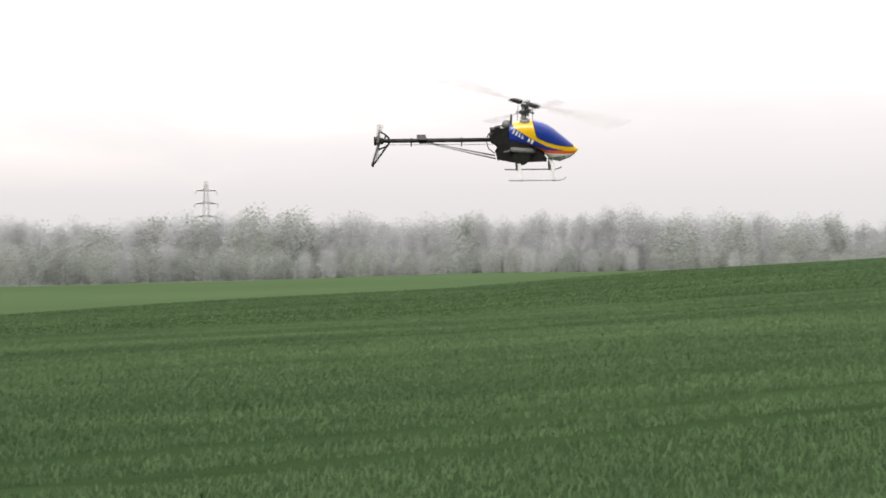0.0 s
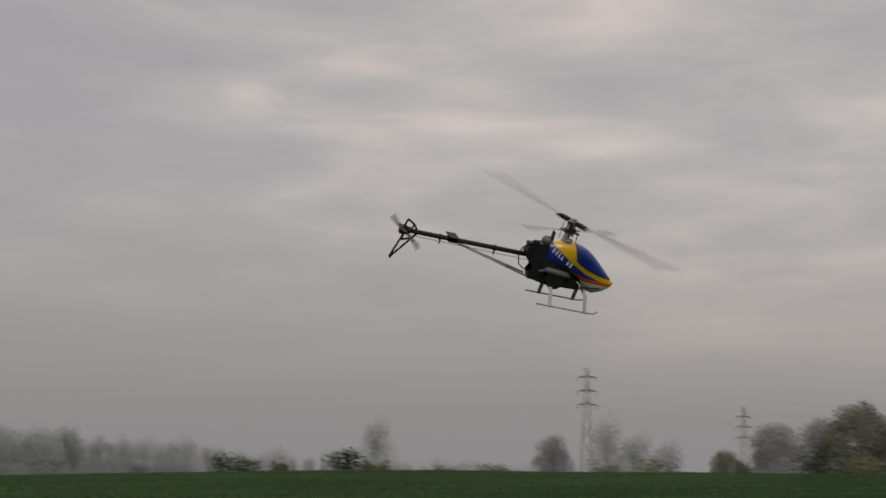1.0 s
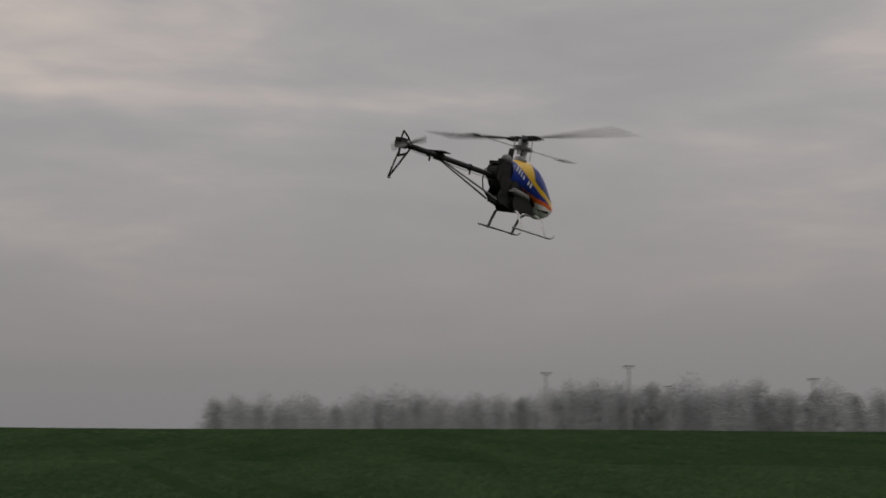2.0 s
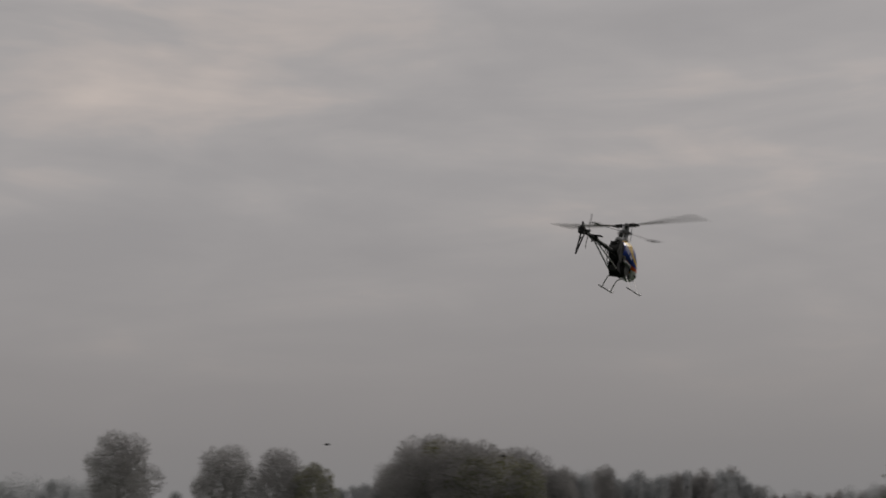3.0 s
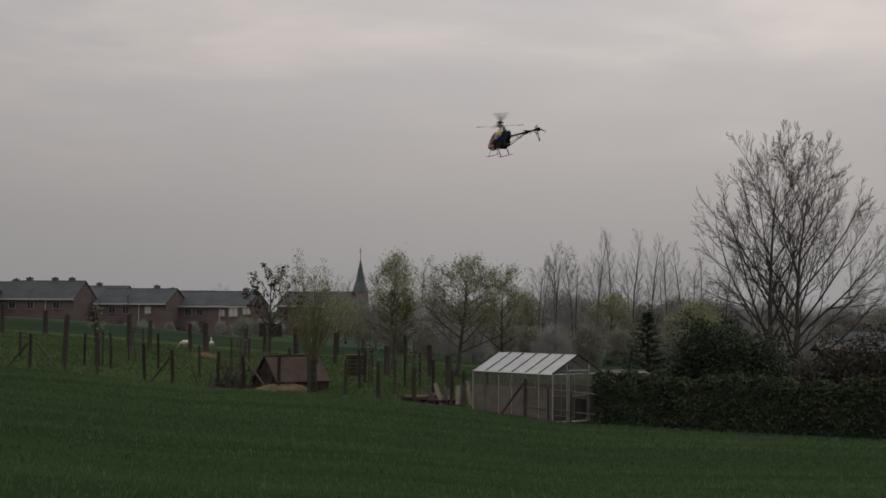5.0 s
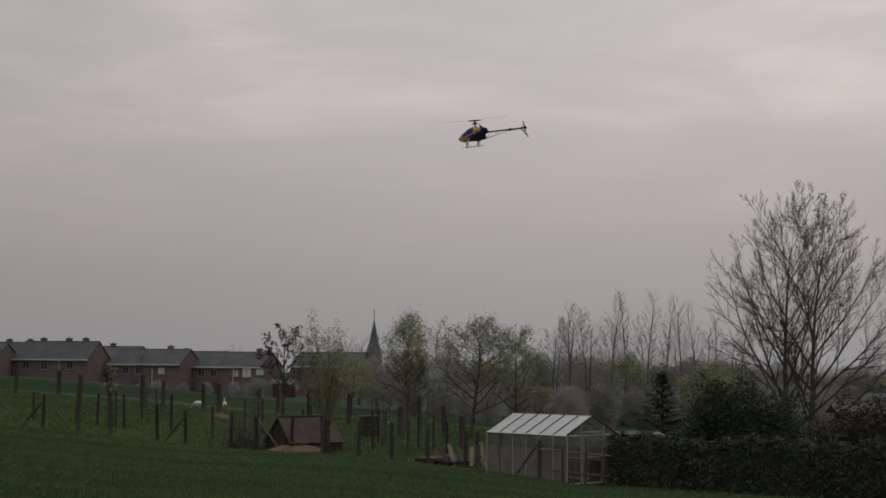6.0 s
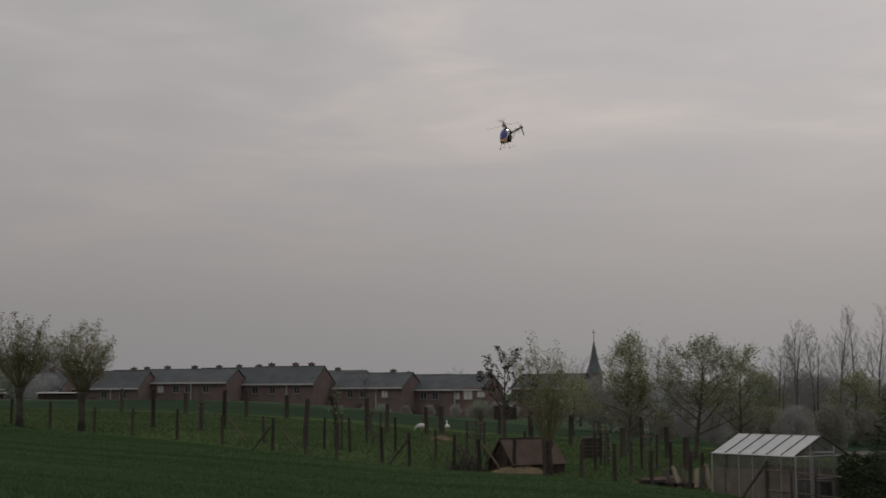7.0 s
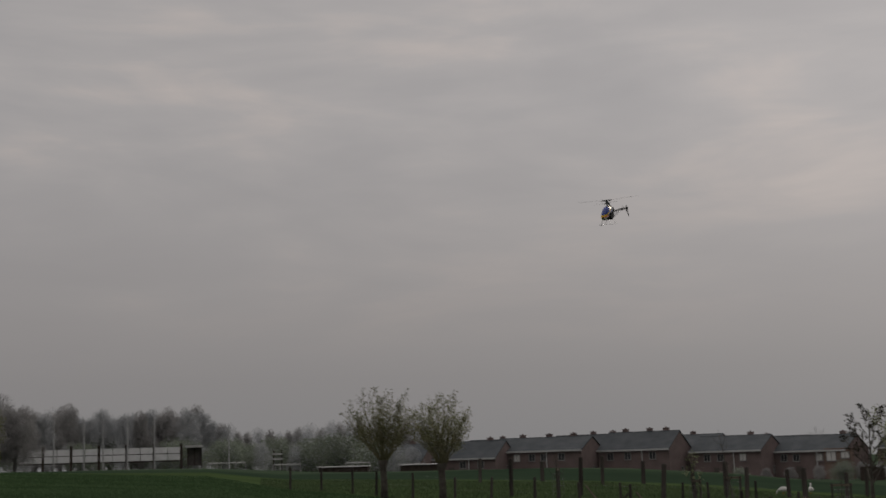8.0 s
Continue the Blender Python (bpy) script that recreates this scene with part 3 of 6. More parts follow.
    for s in (0, 180):
        turn = pose(0, 0, 0, 0, 0, s)
        part("blade_grip", Shape().box((0.062, 0, 0), (0.062, 0.022, 0.020)).box((0.10, 0.004, 0), (0.02, 0.028, 0.010)), M_plastic, rotor, m=turn)
        part("rotor_blade", airfoil_blade(0.10, 0.675, 0.056), M_rotor, rotor, "long grey main rotor blade", m=turn @ pose(0, 0, 0, 4, -2.0, 0))
        part("mixing_arm", Shape().box((0.018, 0.024, -0.052), (0.05, 0.006, 0.012)).tube([(0.034, 0.026, -0.10), (0.030, 0.026, -0.01)], 0.0022, 6).box((0.0, 0.017, -0.040), (0.02, 0.010, 0.070)), M_halu, rotor, m=turn)
    part("flybar", Shape().tube([(0, -0.25, -0.045), (0, 0.25, -0.045)], 0.0018, 6).box((0, 0, -0.045), (0.026, 0.07, 0.018)), M_hsteel, rotor)
    for s in (90, 270):
        part("flybar_paddle", airfoil_blade(0.215, 0.30, 0.045, 0.14, 0.7), M_paddle, rotor, m=pose(0, 0, -0.045, 0, 0, s))
    part("swashplate", Shape().tube([(0, 0, -0.104), (0, 0, -0.094)], 0.030, 18).box((0, 0, -0.086), (0.06, 0.016, 0.008)), M_halu, rotor)
    # tail rotor on the right of the boom's end, turning about y
    tail = part("tail_rotor", Shape().tube([(0, 0, -0.006), (0, 0, 0.010)], 0.009, 10), M_hsteel, heli, "spinning tail rotor", m=pose(-0.815, -0.042, 0.213, 90))
    for s in (0, 180):
        part("tail_blade", airfoil_blade(0.012, 0.110, 0.016, 0.12, 0.6), M_paddle, tail, m=pose(0, 0, 0, 0, 0, s))
    return heli, rotor, tail


helicopter, main_rotor, tail_rotor = build_helicopter()


# ---------------------------------------------------------------- trees
def grow(sh, rng, p, d, length, radius, level, spec):
    """One limb with its side limbs. spec per level: (segments, children, child length, child angle, sides)."""
    segs, kids, ratio, angle, sides = spec[level]
    pts, radii, dirs = [p], [radius], [d]
    q, step = Vector(p), length / segs
    for i in range(segs):
        d = (d + Vector((rng.gauss(0, 0.09), rng.gauss(0, 0.09), rng.gauss(0.055, 0.07)))).normalized()
        q = q + d * step
        pts.append(q)
        radii.append(max(radius * (1 - 0.85 * (i + 1) / segs), radius * 0.12))
        dirs.append(d)
    sh.tube(pts, radii, sides, caps=False)
    tips = [(pts[-1], dirs[-1])]
    if level + 1 < len(spec):
        for k in range(kids):
            f = 0.22 + 0.76 * (k + rng.random()) / kids
            i = min(int(f * segs), segs - 1)
            base = pts[i].lerp(pts[i + 1], f * segs - i)
            ax = Vector((rng.gauss(0, 1), rng.gauss(0, 1), rng.gauss(0, 0.5)))
            side = ax - dirs[i + 1] * ax.dot(dirs[i + 1])
            if side.length < 1e-3:
                continue
            a = radians(angle * (0.75 + 0.5 * rng.random()))
            cd = (dirs[i + 1] * math.cos(a) + side.normalized() * math.sin(a)).normalized()
            tips += grow(sh, rng, base, cd, length * ratio * (1.12 - 0.65 * f) * (0.8 + 0.4 * rng.random()), max(radii[i] * 0.55, 0.0055), level + 1, spec)
    return tips


def leaves(tips, rng, size, count, spread):
    """Small leaf blades round the limb ends."""
    sh = Shape()
    for p, d in tips:
        for _ in range(count):
            c = Vector(p) + Vector((rng.gauss(0, spread), rng.gauss(0, spread), rng.gauss(0, spread)))
            u = Vector((rng.gauss(0, 1), rng.gauss(0, 1), rng.gauss(0, 1))).normalized() * size * rng.uniform(0.6, 1.3)
            w = u.cross(Vector((rng.gauss(0, 1), rng.gauss(0, 1), rng.gauss(0, 1)))).normalized() * size * 0.5
            sh.add([c - u, c + w, c + u, c - w], [(0, 1, 2, 3)])
    return sh


def tree_meshes(name, seed, height, spec, trunk_r, lean=0.02, limb_mat=M_twig, stems=1, fork=0.0, trunk_part=0.9, low=0.25, gap=0.0, trunk_mat=M_bark):
    """Trunk and branchwork meshes of a tree; gap: how far each of several stems stands from the middle."""
    rng = random.Random(seed)
    trunk, twigs = Shape(), Shape()
    tips = []
    for s in range(stems):
        a = 2 * math.pi * s / max(stems, 1) + 0.4
        d = Vector((math.cos(a) * fork + rng.gauss(0, lean), math.sin(a) * fork + rng.gauss(0, lean), 1)).normalized()
        segs = 9
        pts, radii = [Vector((math.cos(a) * gap, math.sin(a) * gap, -0.25))], [trunk_r * 1.25]
        for i in range(segs):
            d = (d + Vector((rng.gauss(0, 0.035), rng.gauss(0, 0.035), 0.05))).normalized()
            pts.append(pts[-1] + d * (height * trunk_part / segs))
            radii.append(trunk_r * (1 - 0.93 * (i + 1) / segs))
        trunk.tube(pts, radii, 8)
        kids, ratio, angle = spec[0][1], spec[0][2], spec[0][3]
        for k in range(kids):
            f = low + (0.98 - low) * (k + rng.random()) / kids
            i = min(int(f * segs), segs - 1)
            base = pts[i].lerp(pts[i + 1], f * segs - i)
            b = k * 2.4 + rng.uniform(-0.5, 0.5)
            an = radians(angle * (1.15 - 0.5 * f) * rng.uniform(0.85, 1.15))
            cd = Vector((math.cos(b) * math.sin(an), math.sin(b) * math.sin(an), math.cos(an)))
            tips += grow(twigs, rng, base, cd, height * ratio * (1.18 - 0.8 * f) * rng.uniform(0.85, 1.15), max(radii[i] * 0.5, 0.008), 1, spec)
        tips.append((pts[-1], d))
    meshes = [trunk.mesh(name + "_trunk", trunk_mat, True), twigs.mesh(name + "_limbs", limb_mat)]
    return meshes, tips, rng


def make_tree(name, label, category, meshes, leaf_mesh=None, group=""):
    ob = thing(name, label, category, group=group)
    part("trunk", meshes[0], None, ob)
    part("branchwork", meshes[1], None, ob)
    if leaf_mesh:
        part("crown", leaf_mesh, None, ob)
    return ob


def put(ob, az, r, turn=0, scale=1.0, sink=0.0, wide=1.0):
    x, y, z = spot(az, r)
    ob.matrix_basis = pose(x, y, z - sink, 0, 0, turn) @ Matrix.Diagonal((scale * wide, scale * wide, scale, 1))
    return ob


def again(ob, az, r, turn, scale, wide=1.0, label=""):
    o = copy_thing(ob, Matrix())
    put(o, az, r, turn, scale, 0, wide)
    return tagged(o, label)


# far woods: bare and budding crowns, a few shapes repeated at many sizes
def far_tree(name, seed, height, width, label, leafy=0.0, low=0.14, twig=M_hazetwig, leaf_mat=M_hazeleaf, count=340, lobe=0.25, tall=1.1):
    rng = random.Random(seed)
    trunk, twigs, leaf = Shape(), Shape(), Shape()
    trunk.tube([(0, 0, -0.5), (0.1, 0, height * 0.3), (0.0, 0.1, height * 0.62), (0.1, 0.1, height * 0.9)], [0.26, 0.2, 0.12, 0.03], 6)
    lobes = []
    for k in range(19):
        a, f = k * 2.4, (k + 0.5) / 19
        rr = width * 0.5 * math.sin(math.pi * min(0.25 + 0.66 * f, 1)) * rng.uniform(0.4, 0.85)
        lobes.append(Vector((math.cos(a) * rr, math.sin(a) * rr, height * (low + (0.92 - low) * f) + rng.gauss(0, 0.25))))
        twigs.tube([(0, 0, height * (0.12 + 0.52 * f)), lobes[-1] * 0.5 + Vector((0, 0, height * (0.05 + 0.26 * f))), lobes[-1]], [0.11, 0.07, 0.03], 4, caps=False)
    for c in lobes:
        lr = width * lobe * rng.uniform(0.8, 1.25)
        for _ in range(count):
            v = Vector((rng.gauss(0, 1), rng.gauss(0, 1), rng.gauss(0.1, 1)))
            v = v.normalized() * lr * rng.random() ** 0.42
            v.z *= tall
            p = c + v
            u = (v.normalized() * 0.8 + Vector((rng.gauss(0, 0.45), rng.gauss(0, 0.45), 0.30))).normalized() * rng.uniform(0.2, 0.42)
            w = u.cross(Vector((rng.gauss(0, 1), rng.gauss(0, 1), 0.2))).normalized() * rng.uniform(0.02, 0.045)
            if rng.random() < leafy:
                w = w.normalized() * 0.09
                u = u.normalized() * 0.16
                leaf.add([p - u, p + w, p + u, p - w], [(0, 1, 2, 3)])
            else:
                twigs.add([p - u * 0.7 - w, p - u * 0.7 + w, p + u], [(0, 1, 2)])
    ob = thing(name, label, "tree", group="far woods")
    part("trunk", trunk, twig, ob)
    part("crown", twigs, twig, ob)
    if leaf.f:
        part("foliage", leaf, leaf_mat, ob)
    return ob


# crown colours already hold the haze of their distance
FAR = [
    far_tree("woodland_tree", 11, 12, 8.5, "bare woodland tree with a round crown, greyed by haze"),
    far_tree("woodland_tree", 12, 13, 7.5, "bare woodland tree with a ragged crown, greyed by haze"),
    far_tree("woodland_tree", 13, 11, 8.0, "woodland tree with first green leaves, paled by haze", leafy=0.30),
    far_tree("woodland_tree", 14, 13, 5.0, "tall slender bare woodland tree"),
    far_tree("woodland_bush", 15, 5, 7.5, "low woodland bush with young leaves, paled by haze", leafy=0.75),
    far_tree("hedgerow_tree", 16, 10, 9.0, "broad dark hedgerow tree with a rounded crown", low=0.22, twig=M_hazehedgetwig, count=640, lobe=0.19),
    far_tree("hedgerow_tree", 17, 10, 8.0, "hedgerow tree with dull green budding crown", leafy=0.4, low=0.2, twig=M_hazehedgetwig, leaf_mat=M_bud, count=640, lobe=0.20),
    far_tree("hedgerow_tree", 18, 13, 4.2, "tall narrow bare tree in a dense row", low=0.12, twig=M_hazehedgetwig, count=480, lobe=0.26, tall=2.0),
]
FARH = (12, 13, 11, 13, 5, 10, 10, 13)
used_far = set()


def far_at(kind, az, r, h, wide=1.0, turn=0.0):
    s = h / FARH[kind] / 0.97
    if kind not in used_far:
        used_far.add(kind)
        return put(FAR[kind], az, r, turn, s, 0, wide)
    return again(FAR[kind], az, r, turn, s, wide)


def belt(seed, az0, az1, r0, r1, tops, kinds, step):
    """A belt of woodland between two azimuths. tops: (azimuth, elevation of the crowns)."""
    rng = random.Random(seed)
    a = az0
    while a < az1:
        f = (a - az0) / (az1 - az0)
        r = r0 + (r1 - r0) * f + rng.uniform(-9, 9)
        e = np.interp(a, [t[0] for t in tops], [t[1] for t in tops])
        h = rise(a, r, e) * rng.uniform(0.84, 1.03)
        far_at(rng.choice(kinds), a, r, h, rng.uniform(1.0, 1.3), rng.uniform(0, 360))
        a += step * rng.uniform(0.7, 1.3)


# the wood beyond the wheat, thinning and drawing away to the right
belt(1, -195, -157, 250, 300, [(-195, 2.4), (-185, 2.75), (-178.5, 2.45), (-171, 2.6), (-163, 2.2), (-157, 1.9)], (0, 1, 0, 1, 2), 0.66)
belt(2, -194, -160, 272, 325, [(-195, 2.3), (-178, 2.5), (-160, 1.9)], (0, 1, 3), 0.85)
belt(3, -196, -160, 236, 270, [(-196, 1.6), (-184, 1.3), (-172, 1.2), (-160, 0.9)], (2, 2, 0), 0.8)
belt(4, -157, -144, 400, 480, [(-157, 1.7), (-150, 1.35), (-144, 1.3)], (0, 1), 0.55)
# woods towards the light masts
belt(5, -96, -70.0, 260, 270, [(-96, 2.4), (-87, 2.5), (-82, 2.95), (-76, 2.9), (-70, 2.4)], (0, 1, 3), 0.75)
belt(6, -96, -70, 285, 290, [(-96, 2.3), (-82, 2.8), (-70, 2.2)], (0, 1), 0.95)
belt(7, -69.2, -65.8, 300, 300, [(-69, 1.6), (-66, 1.7)], (0, 2), 0.8)
belt(8, -58.6, -52.4, 230, 230, [(-58.6, 1.6), (-55.6, 2.2), (-52.4, 2.5)], (3, 0, 1), 0.6)
belt(9, -43.3, -41.8, 190, 190, [(-43, 2.1), (-42, 2.2)], (3,), 0.5)
belt(10, -41.4, -34.8, 185, 190, [(-41.4, 2.8), (-40, 3.5), (-38.4, 3.45), (-36.5, 3.1), (-34.8, 2.6)], (5, 6, 5), 0.75)
belt(11, -41.0, -35.0, 200, 205, [(-41, 2.7), (-38, 3.4), (-35, 2.6)], (5, 5), 0.9)
belt(12, -35.2, -27.2, 255, 265, [(-35.2, 2.6), (-33.2, 2.7), (-31.5, 2.3), (-30.2, 2.6), (-28.5, 2.45), (-27.2, 1.9)], (7, 7, 3), 0.36)
belt(13, -35.2, -27.4, 275, 280, [(-35, 2.3), (-27.2, 1.8)], (7, 0), 0.6)
belt(14, -27.3, -19.5, 265, 270, [(-27.3, 1.75), (-25, 1.45), (-23.2, 1.85), (-19.5, 1.6)], (7, 7, 1), 0.38)
belt(15, -38, -20, 250, 250, [(-34, 1.1), (-20, 0.9)], (0, 4), 0.6)
# single trees on the ridge
for kind, az, r, e, wide in ((0, -151.2, 330, 2.75, 0.8), (5, -144.3, 170, 2.28, 0.95), (0, -142.3, 300, 2.95, 0.85), (0, -141.2, 300, 2.4, 1.1), (0, -140.0, 300, 2.15, 1.1), (6, -137.8, 190, 1.9, 1.0),
                             (5, -135.9, 160, 2.8, 1.25), (6, -132.9, 165, 3.6, 1.0), (5, -134.2, 168, 3.0, 0.95), (6, -131.7, 165, 3.1, 0.9), (0, -121.5, 300, 2.5, 0.85), (0, -122.1, 300, 2.1, 0.95),
                             (5, -51.7, 170, 3.72, 1.0), (5, -47.8, 170, 3.25, 1.05), (5, -45.8, 170, 3.15, 0.95), (6, -44.5, 168, 2.7, 1.0), (3, -49.6, 180, 1.85, 1.2), (0, -59.7, 240, 1.55, 0.7)):
    far_at(kind, az, r, rise(az, r, e), wide, az * 37 % 360)


def bush_mesh(name, seed, rx, ry, h, count, size, material):
    """A mound of small leaf blades over a few stems, uneven in outline."""
    rng = random.Random(seed)
    stems, leaf = Shape(), Shape()
    for _ in range(9):
        a = rng.uniform(0, 6.28)
        stems.tube([(math.cos(a) * 0.1, math.sin(a) * 0.1, -0.1), (math.cos(a) * rx * 0.35, math.sin(a) * ry * 0.35, h * 0.4), (math.cos(a) * rx * 0.6, math.sin(a) * ry * 0.6, h * rng.uniform(0.6, 0.85))], [0.05, 0.035, 0.01], 5)
    lobes = [(Vector((rng.uniform(-0.62, 0.62) * rx, rng.uniform(-0.62, 0.62) * ry, h * rng.uniform(0.22, 0.72))), rng.uniform(0.30, 0.48)) for _ in range(15)]
    for _ in range(count):
        c, lr = rng.choice(lobes)
        v = Vector((rng.gauss(0, 1), rng.gauss(0, 1), rng.gauss(0.2, 1))).normalized() * rng.uniform(0.5, 1.05)
        p = c + Vector((v.x * rx * lr, v.y * ry * lr, v.z * h * lr * 0.75))
        if p.z < 0.02:
            p.z = rng.uniform(0.02, 0.3 * h)
        u = Vector((rng.gauss(0, 1), rng.gauss(0, 1), rng.gauss(0, 1))).normalized() * size * rng.uniform(0.6, 1.3)
        w = u.cross(Vector((rng.gauss(0, 1), rng.gauss(0, 1), rng.gauss(0, 1)))).normalized() * size * 0.55
        leaf.add([p - u, p + w, p + u, p - w], [(0, 1, 2, 3)])
    return stems.mesh(name + "_stems", M_bark), leaf.mesh(name + "_leaves", material)


def bush(name, label, seed, az, r, rx, ry, h, count, size, material, group="", turn=0):
    stems, leaf = bush_mesh(name, seed, rx, ry, h, count, size, material)
    ob = thing(name, label, "bush", group=group)
    part("stems", stems, None, ob)
    part("foliage", leaf, None, ob)
    return put(ob, az, r, turn)


for i, (az, r, w, e) in enumerate(((-156.6, 150, 2.7, 1.45), (-155.0, 150, 1.0, 1.18), (-152.4, 150, 1.9, 1.72), (-151.3, 152, 1.5, 1.35), (-148.6, 170, 2.2, 1.18), (-146.6, 170, 2.6, 1.27), (-142.3, 175, 2.8, 1.45), (-140.3, 175, 3.0, 1.65),
                                   (-134.4, 150, 2.4, 2.35), (-132.6, 150, 2.6, 1.95), (-137.2, 170, 1.2, 1.55))):
    bush("field_bush", "dark rounded hedgerow bush on the ridge", 40 + i, az, r, w * 1.25, w, rise(az, r, e) * 1.12, 900, 0.16, M_darkleaf if i in (0, 8, 2) else M_bud, "ridge bushes")

belt(16, -24, 0, 232, 240, [(-24, -0.1), (-14, -0.45), (-6, -0.5), (0, -0.2)], (5, 6, 4), 0.9)
belt(19, -196, -158, 285, 310, [(-196, 1.1), (-158, 0.9)], (4,), 0.7)
belt(17, 0.5, 22, 125, 130, [(0.5, 0.4), (6, 0.45), (12, 0.4), (22, 0.1)], (5, 6, 5, 1), 0.6)
belt(18, 2, 20, 98, 104, [(2, -0.6), (10, -0.5), (20, -0.5)], (5, 6), 1.1)

# pollard willows
def willow(seed, height, trunk_h, label, leaf=M_bud, shoots=46, flare=0.88, leaf_size=0.05, leaf_n=3):
    rng = random.Random(seed)
    trunk, limbs = Shape(), Shape()
    trunk.tube([(0, 0, -0.25), (0.02, 0, trunk_h * 0.4), (-0.03, 0.02, trunk_h * 0.8), (0, 0, trunk_h), (0, 0, trunk_h + 0.22)], [0.22, 0.17, 0.17, 0.27, 0.12], 10)
    tips = []
    for k in range(shoots):
        a, f = k * 2.4, math.sqrt((k + 0.5) / shoots)
        d = Vector((math.cos(a) * flare * f, math.sin(a) * flare * f, 1)).normalized()
        p = Vector((math.cos(a) * 0.2 * f, math.sin(a) * 0.2 * f, trunk_h + 0.02))
        tips += grow(limbs, rng, p, d, (height - trunk_h) * (1.02 - 0.40 * f * f) * rng.uniform(0.80, 1.03), 0.026, 0, ((6, 11, 0.26, 26, 4), (3, 3, 0.35, 30, 3), (2, 0, 0, 0, 3)))
    ob = thing("pollard_willow", label, "willow", group="pollard willows")
    part("trunk", trunk, M_bark, ob, smooth=True)
    part("shoot_crown", limbs, M_osier, ob)
    part("foliage", leaves(tips, rng, leaf_size, leaf_n, 0.08), leaf, ob, "sparse yellow-green young leaves")
    return ob


put(willow(3, rise(-21.3, 78, 3.1), 1.9, "pollard willow with upright shoots and first leaves"), -21.3, 78)
put(willow(4, rise(-19.05, 75, 2.8), 1.85, "pollard willow with spreading shoots and first leaves"), -19.05, 75)
put(willow(5, rise(-1.27, 55.3, 2.2), 1.2, "pollard willow in yellow-green leaf beside the shelter", M_leaf, 30, 0.50, 0.04, 3), -1.27, 55.3)

# orchard and garden trees
SP_FINE = ((9, 13, 0.42, 52, 8), (6, 8, 0.42, 40, 5), (4, 6, 0.45, 36, 4), (3, 3, 0.5, 32, 3), (2, 0, 0, 0, 3))
SP_WIDE = ((9, 22, 0.55, 62, 8), (5, 10, 0.46, 42, 5), (3, 7, 0.5, 38, 3), (2, 3, 0.5, 34, 3), (2, 0, 0, 0, 3))
SP_MID = ((9, 17, 0.44, 58, 8), (5, 9, 0.45, 42, 5), (3, 6, 0.5, 38, 3), (2, 3, 0.5, 34, 3), (2, 0, 0, 0, 3))
meshes, tips, rng = tree_meshes("walnut", 21, rise(-2.9, 60, 1.95), ((9, 15, 0.54, 50, 8), (6, 7, 0.34, 28, 5), (3, 0, 0, 0, 4)), 0.12, trunk_part=0.84, low=0.42, limb_mat=M_bark)
put(make_tree("young_walnut_tree", "young tree with thick bare limbs and bud clusters", "tree", meshes, leaves(tips, rng, 0.05, 14, 0.055).mesh("buds", M_darkbud)), -2.95, 60)
meshes, tips, rng = tree_meshes("pear", 22, rise(4.5, 72, 2.05), SP_WIDE, 0.13, low=0.26)
put(make_tree("fruit_tree", "broad fruit tree in pale green young leaf", "tree", meshes, leaves(tips, rng, 0.05, 1, 0.16).mesh("pear_leaves", M_leaf), "orchard trees"), 4.3, 72)
meshes, tips, rng = tree_meshes("pear2", 23, rise(5.9, 76, 1.75), SP_MID, 0.11, low=0.25)
put(make_tree("fruit_tree", "fruit tree in thin pale green leaf behind the greenhouse", "tree", meshes, leaves(tips, rng, 0.05, 1, 0.18).mesh("pear2_leaves", M_leaf), "orchard trees"), 6.0, 76, 40)
meshes, tips, rng = tree_meshes("plum", 24, rise(1.7, 74, 1.1), SP_MID, 0.08, low=0.3)
put(make_tree("fruit_tree", "small bare-twigged fruit tree with reddish buds", "tree", meshes, leaves(tips, rng, 0.05, 1, 0.1).mesh("plum_buds", M_bud), "orchard trees"), 1.8, 74)
meshes, tips, rng = tree_meshes("aspen", 25, rise(1.7, 120, 2.2), SP_MID, 0.16, low=0.2)
green = make_tree("leafing_tree", "tall rounded tree in fresh green leaf", "tree", meshes, leaves(tips, rng, 0.075, 2, 0.3).mesh("aspen_leaves", M_leaf), "garden trees")
put(green, 1.75, 120)
for az, r, e, wide in ((6.9, 118, 0.8, 1.4), (10.2, 112, 0.7, 1.5), (-0.3, 105, 0.6, 1.2), (13.5, 100, 0.4, 1.5)):
    again(green, az, r, az * 71, rise(az, r, e) / rise(1.7, 120, 2.2), wide, "leafing garden shrub-tree with pale green leaves")
meshes, tips, rng = tree_meshes("maple", 26, rise(3.0, 125, 2.1), SP_MID, 0.13, low=0.22, limb_mat=M_hazehedgetwig)
bare = make_tree("bare_tree", "bare tree with a rounded twiggy crown, greyed by haze", "tree", meshes, None, "garden trees")
put(bare, 2.9, 125)
for az, r, e, wide in ((3.6, 128, 2.0, 0.9), (8.2, 112, 2.62, 0.85), (7.5, 118, 2.1, 0.9), (9.0, 118, 2.3, 0.8), (-4.9, 300, 1.0, 1.3), (16.8, 130, 1.6, 1.2), (19.5, 140, 1.2, 1.1), (0.0, 160, 1.35, 1.1), (9.9, 130, 2.1, 0.75), (11.0, 132, 2.2, 0.7), (12.2, 130, 1.9, 0.8), (13.4, 132, 2.0, 0.75), (14.3, 130, 1.7, 0.8)):
    again(bare, az, r, az * 53, rise(az, r, e) / rise(3.0, 125, 2.1), wide)
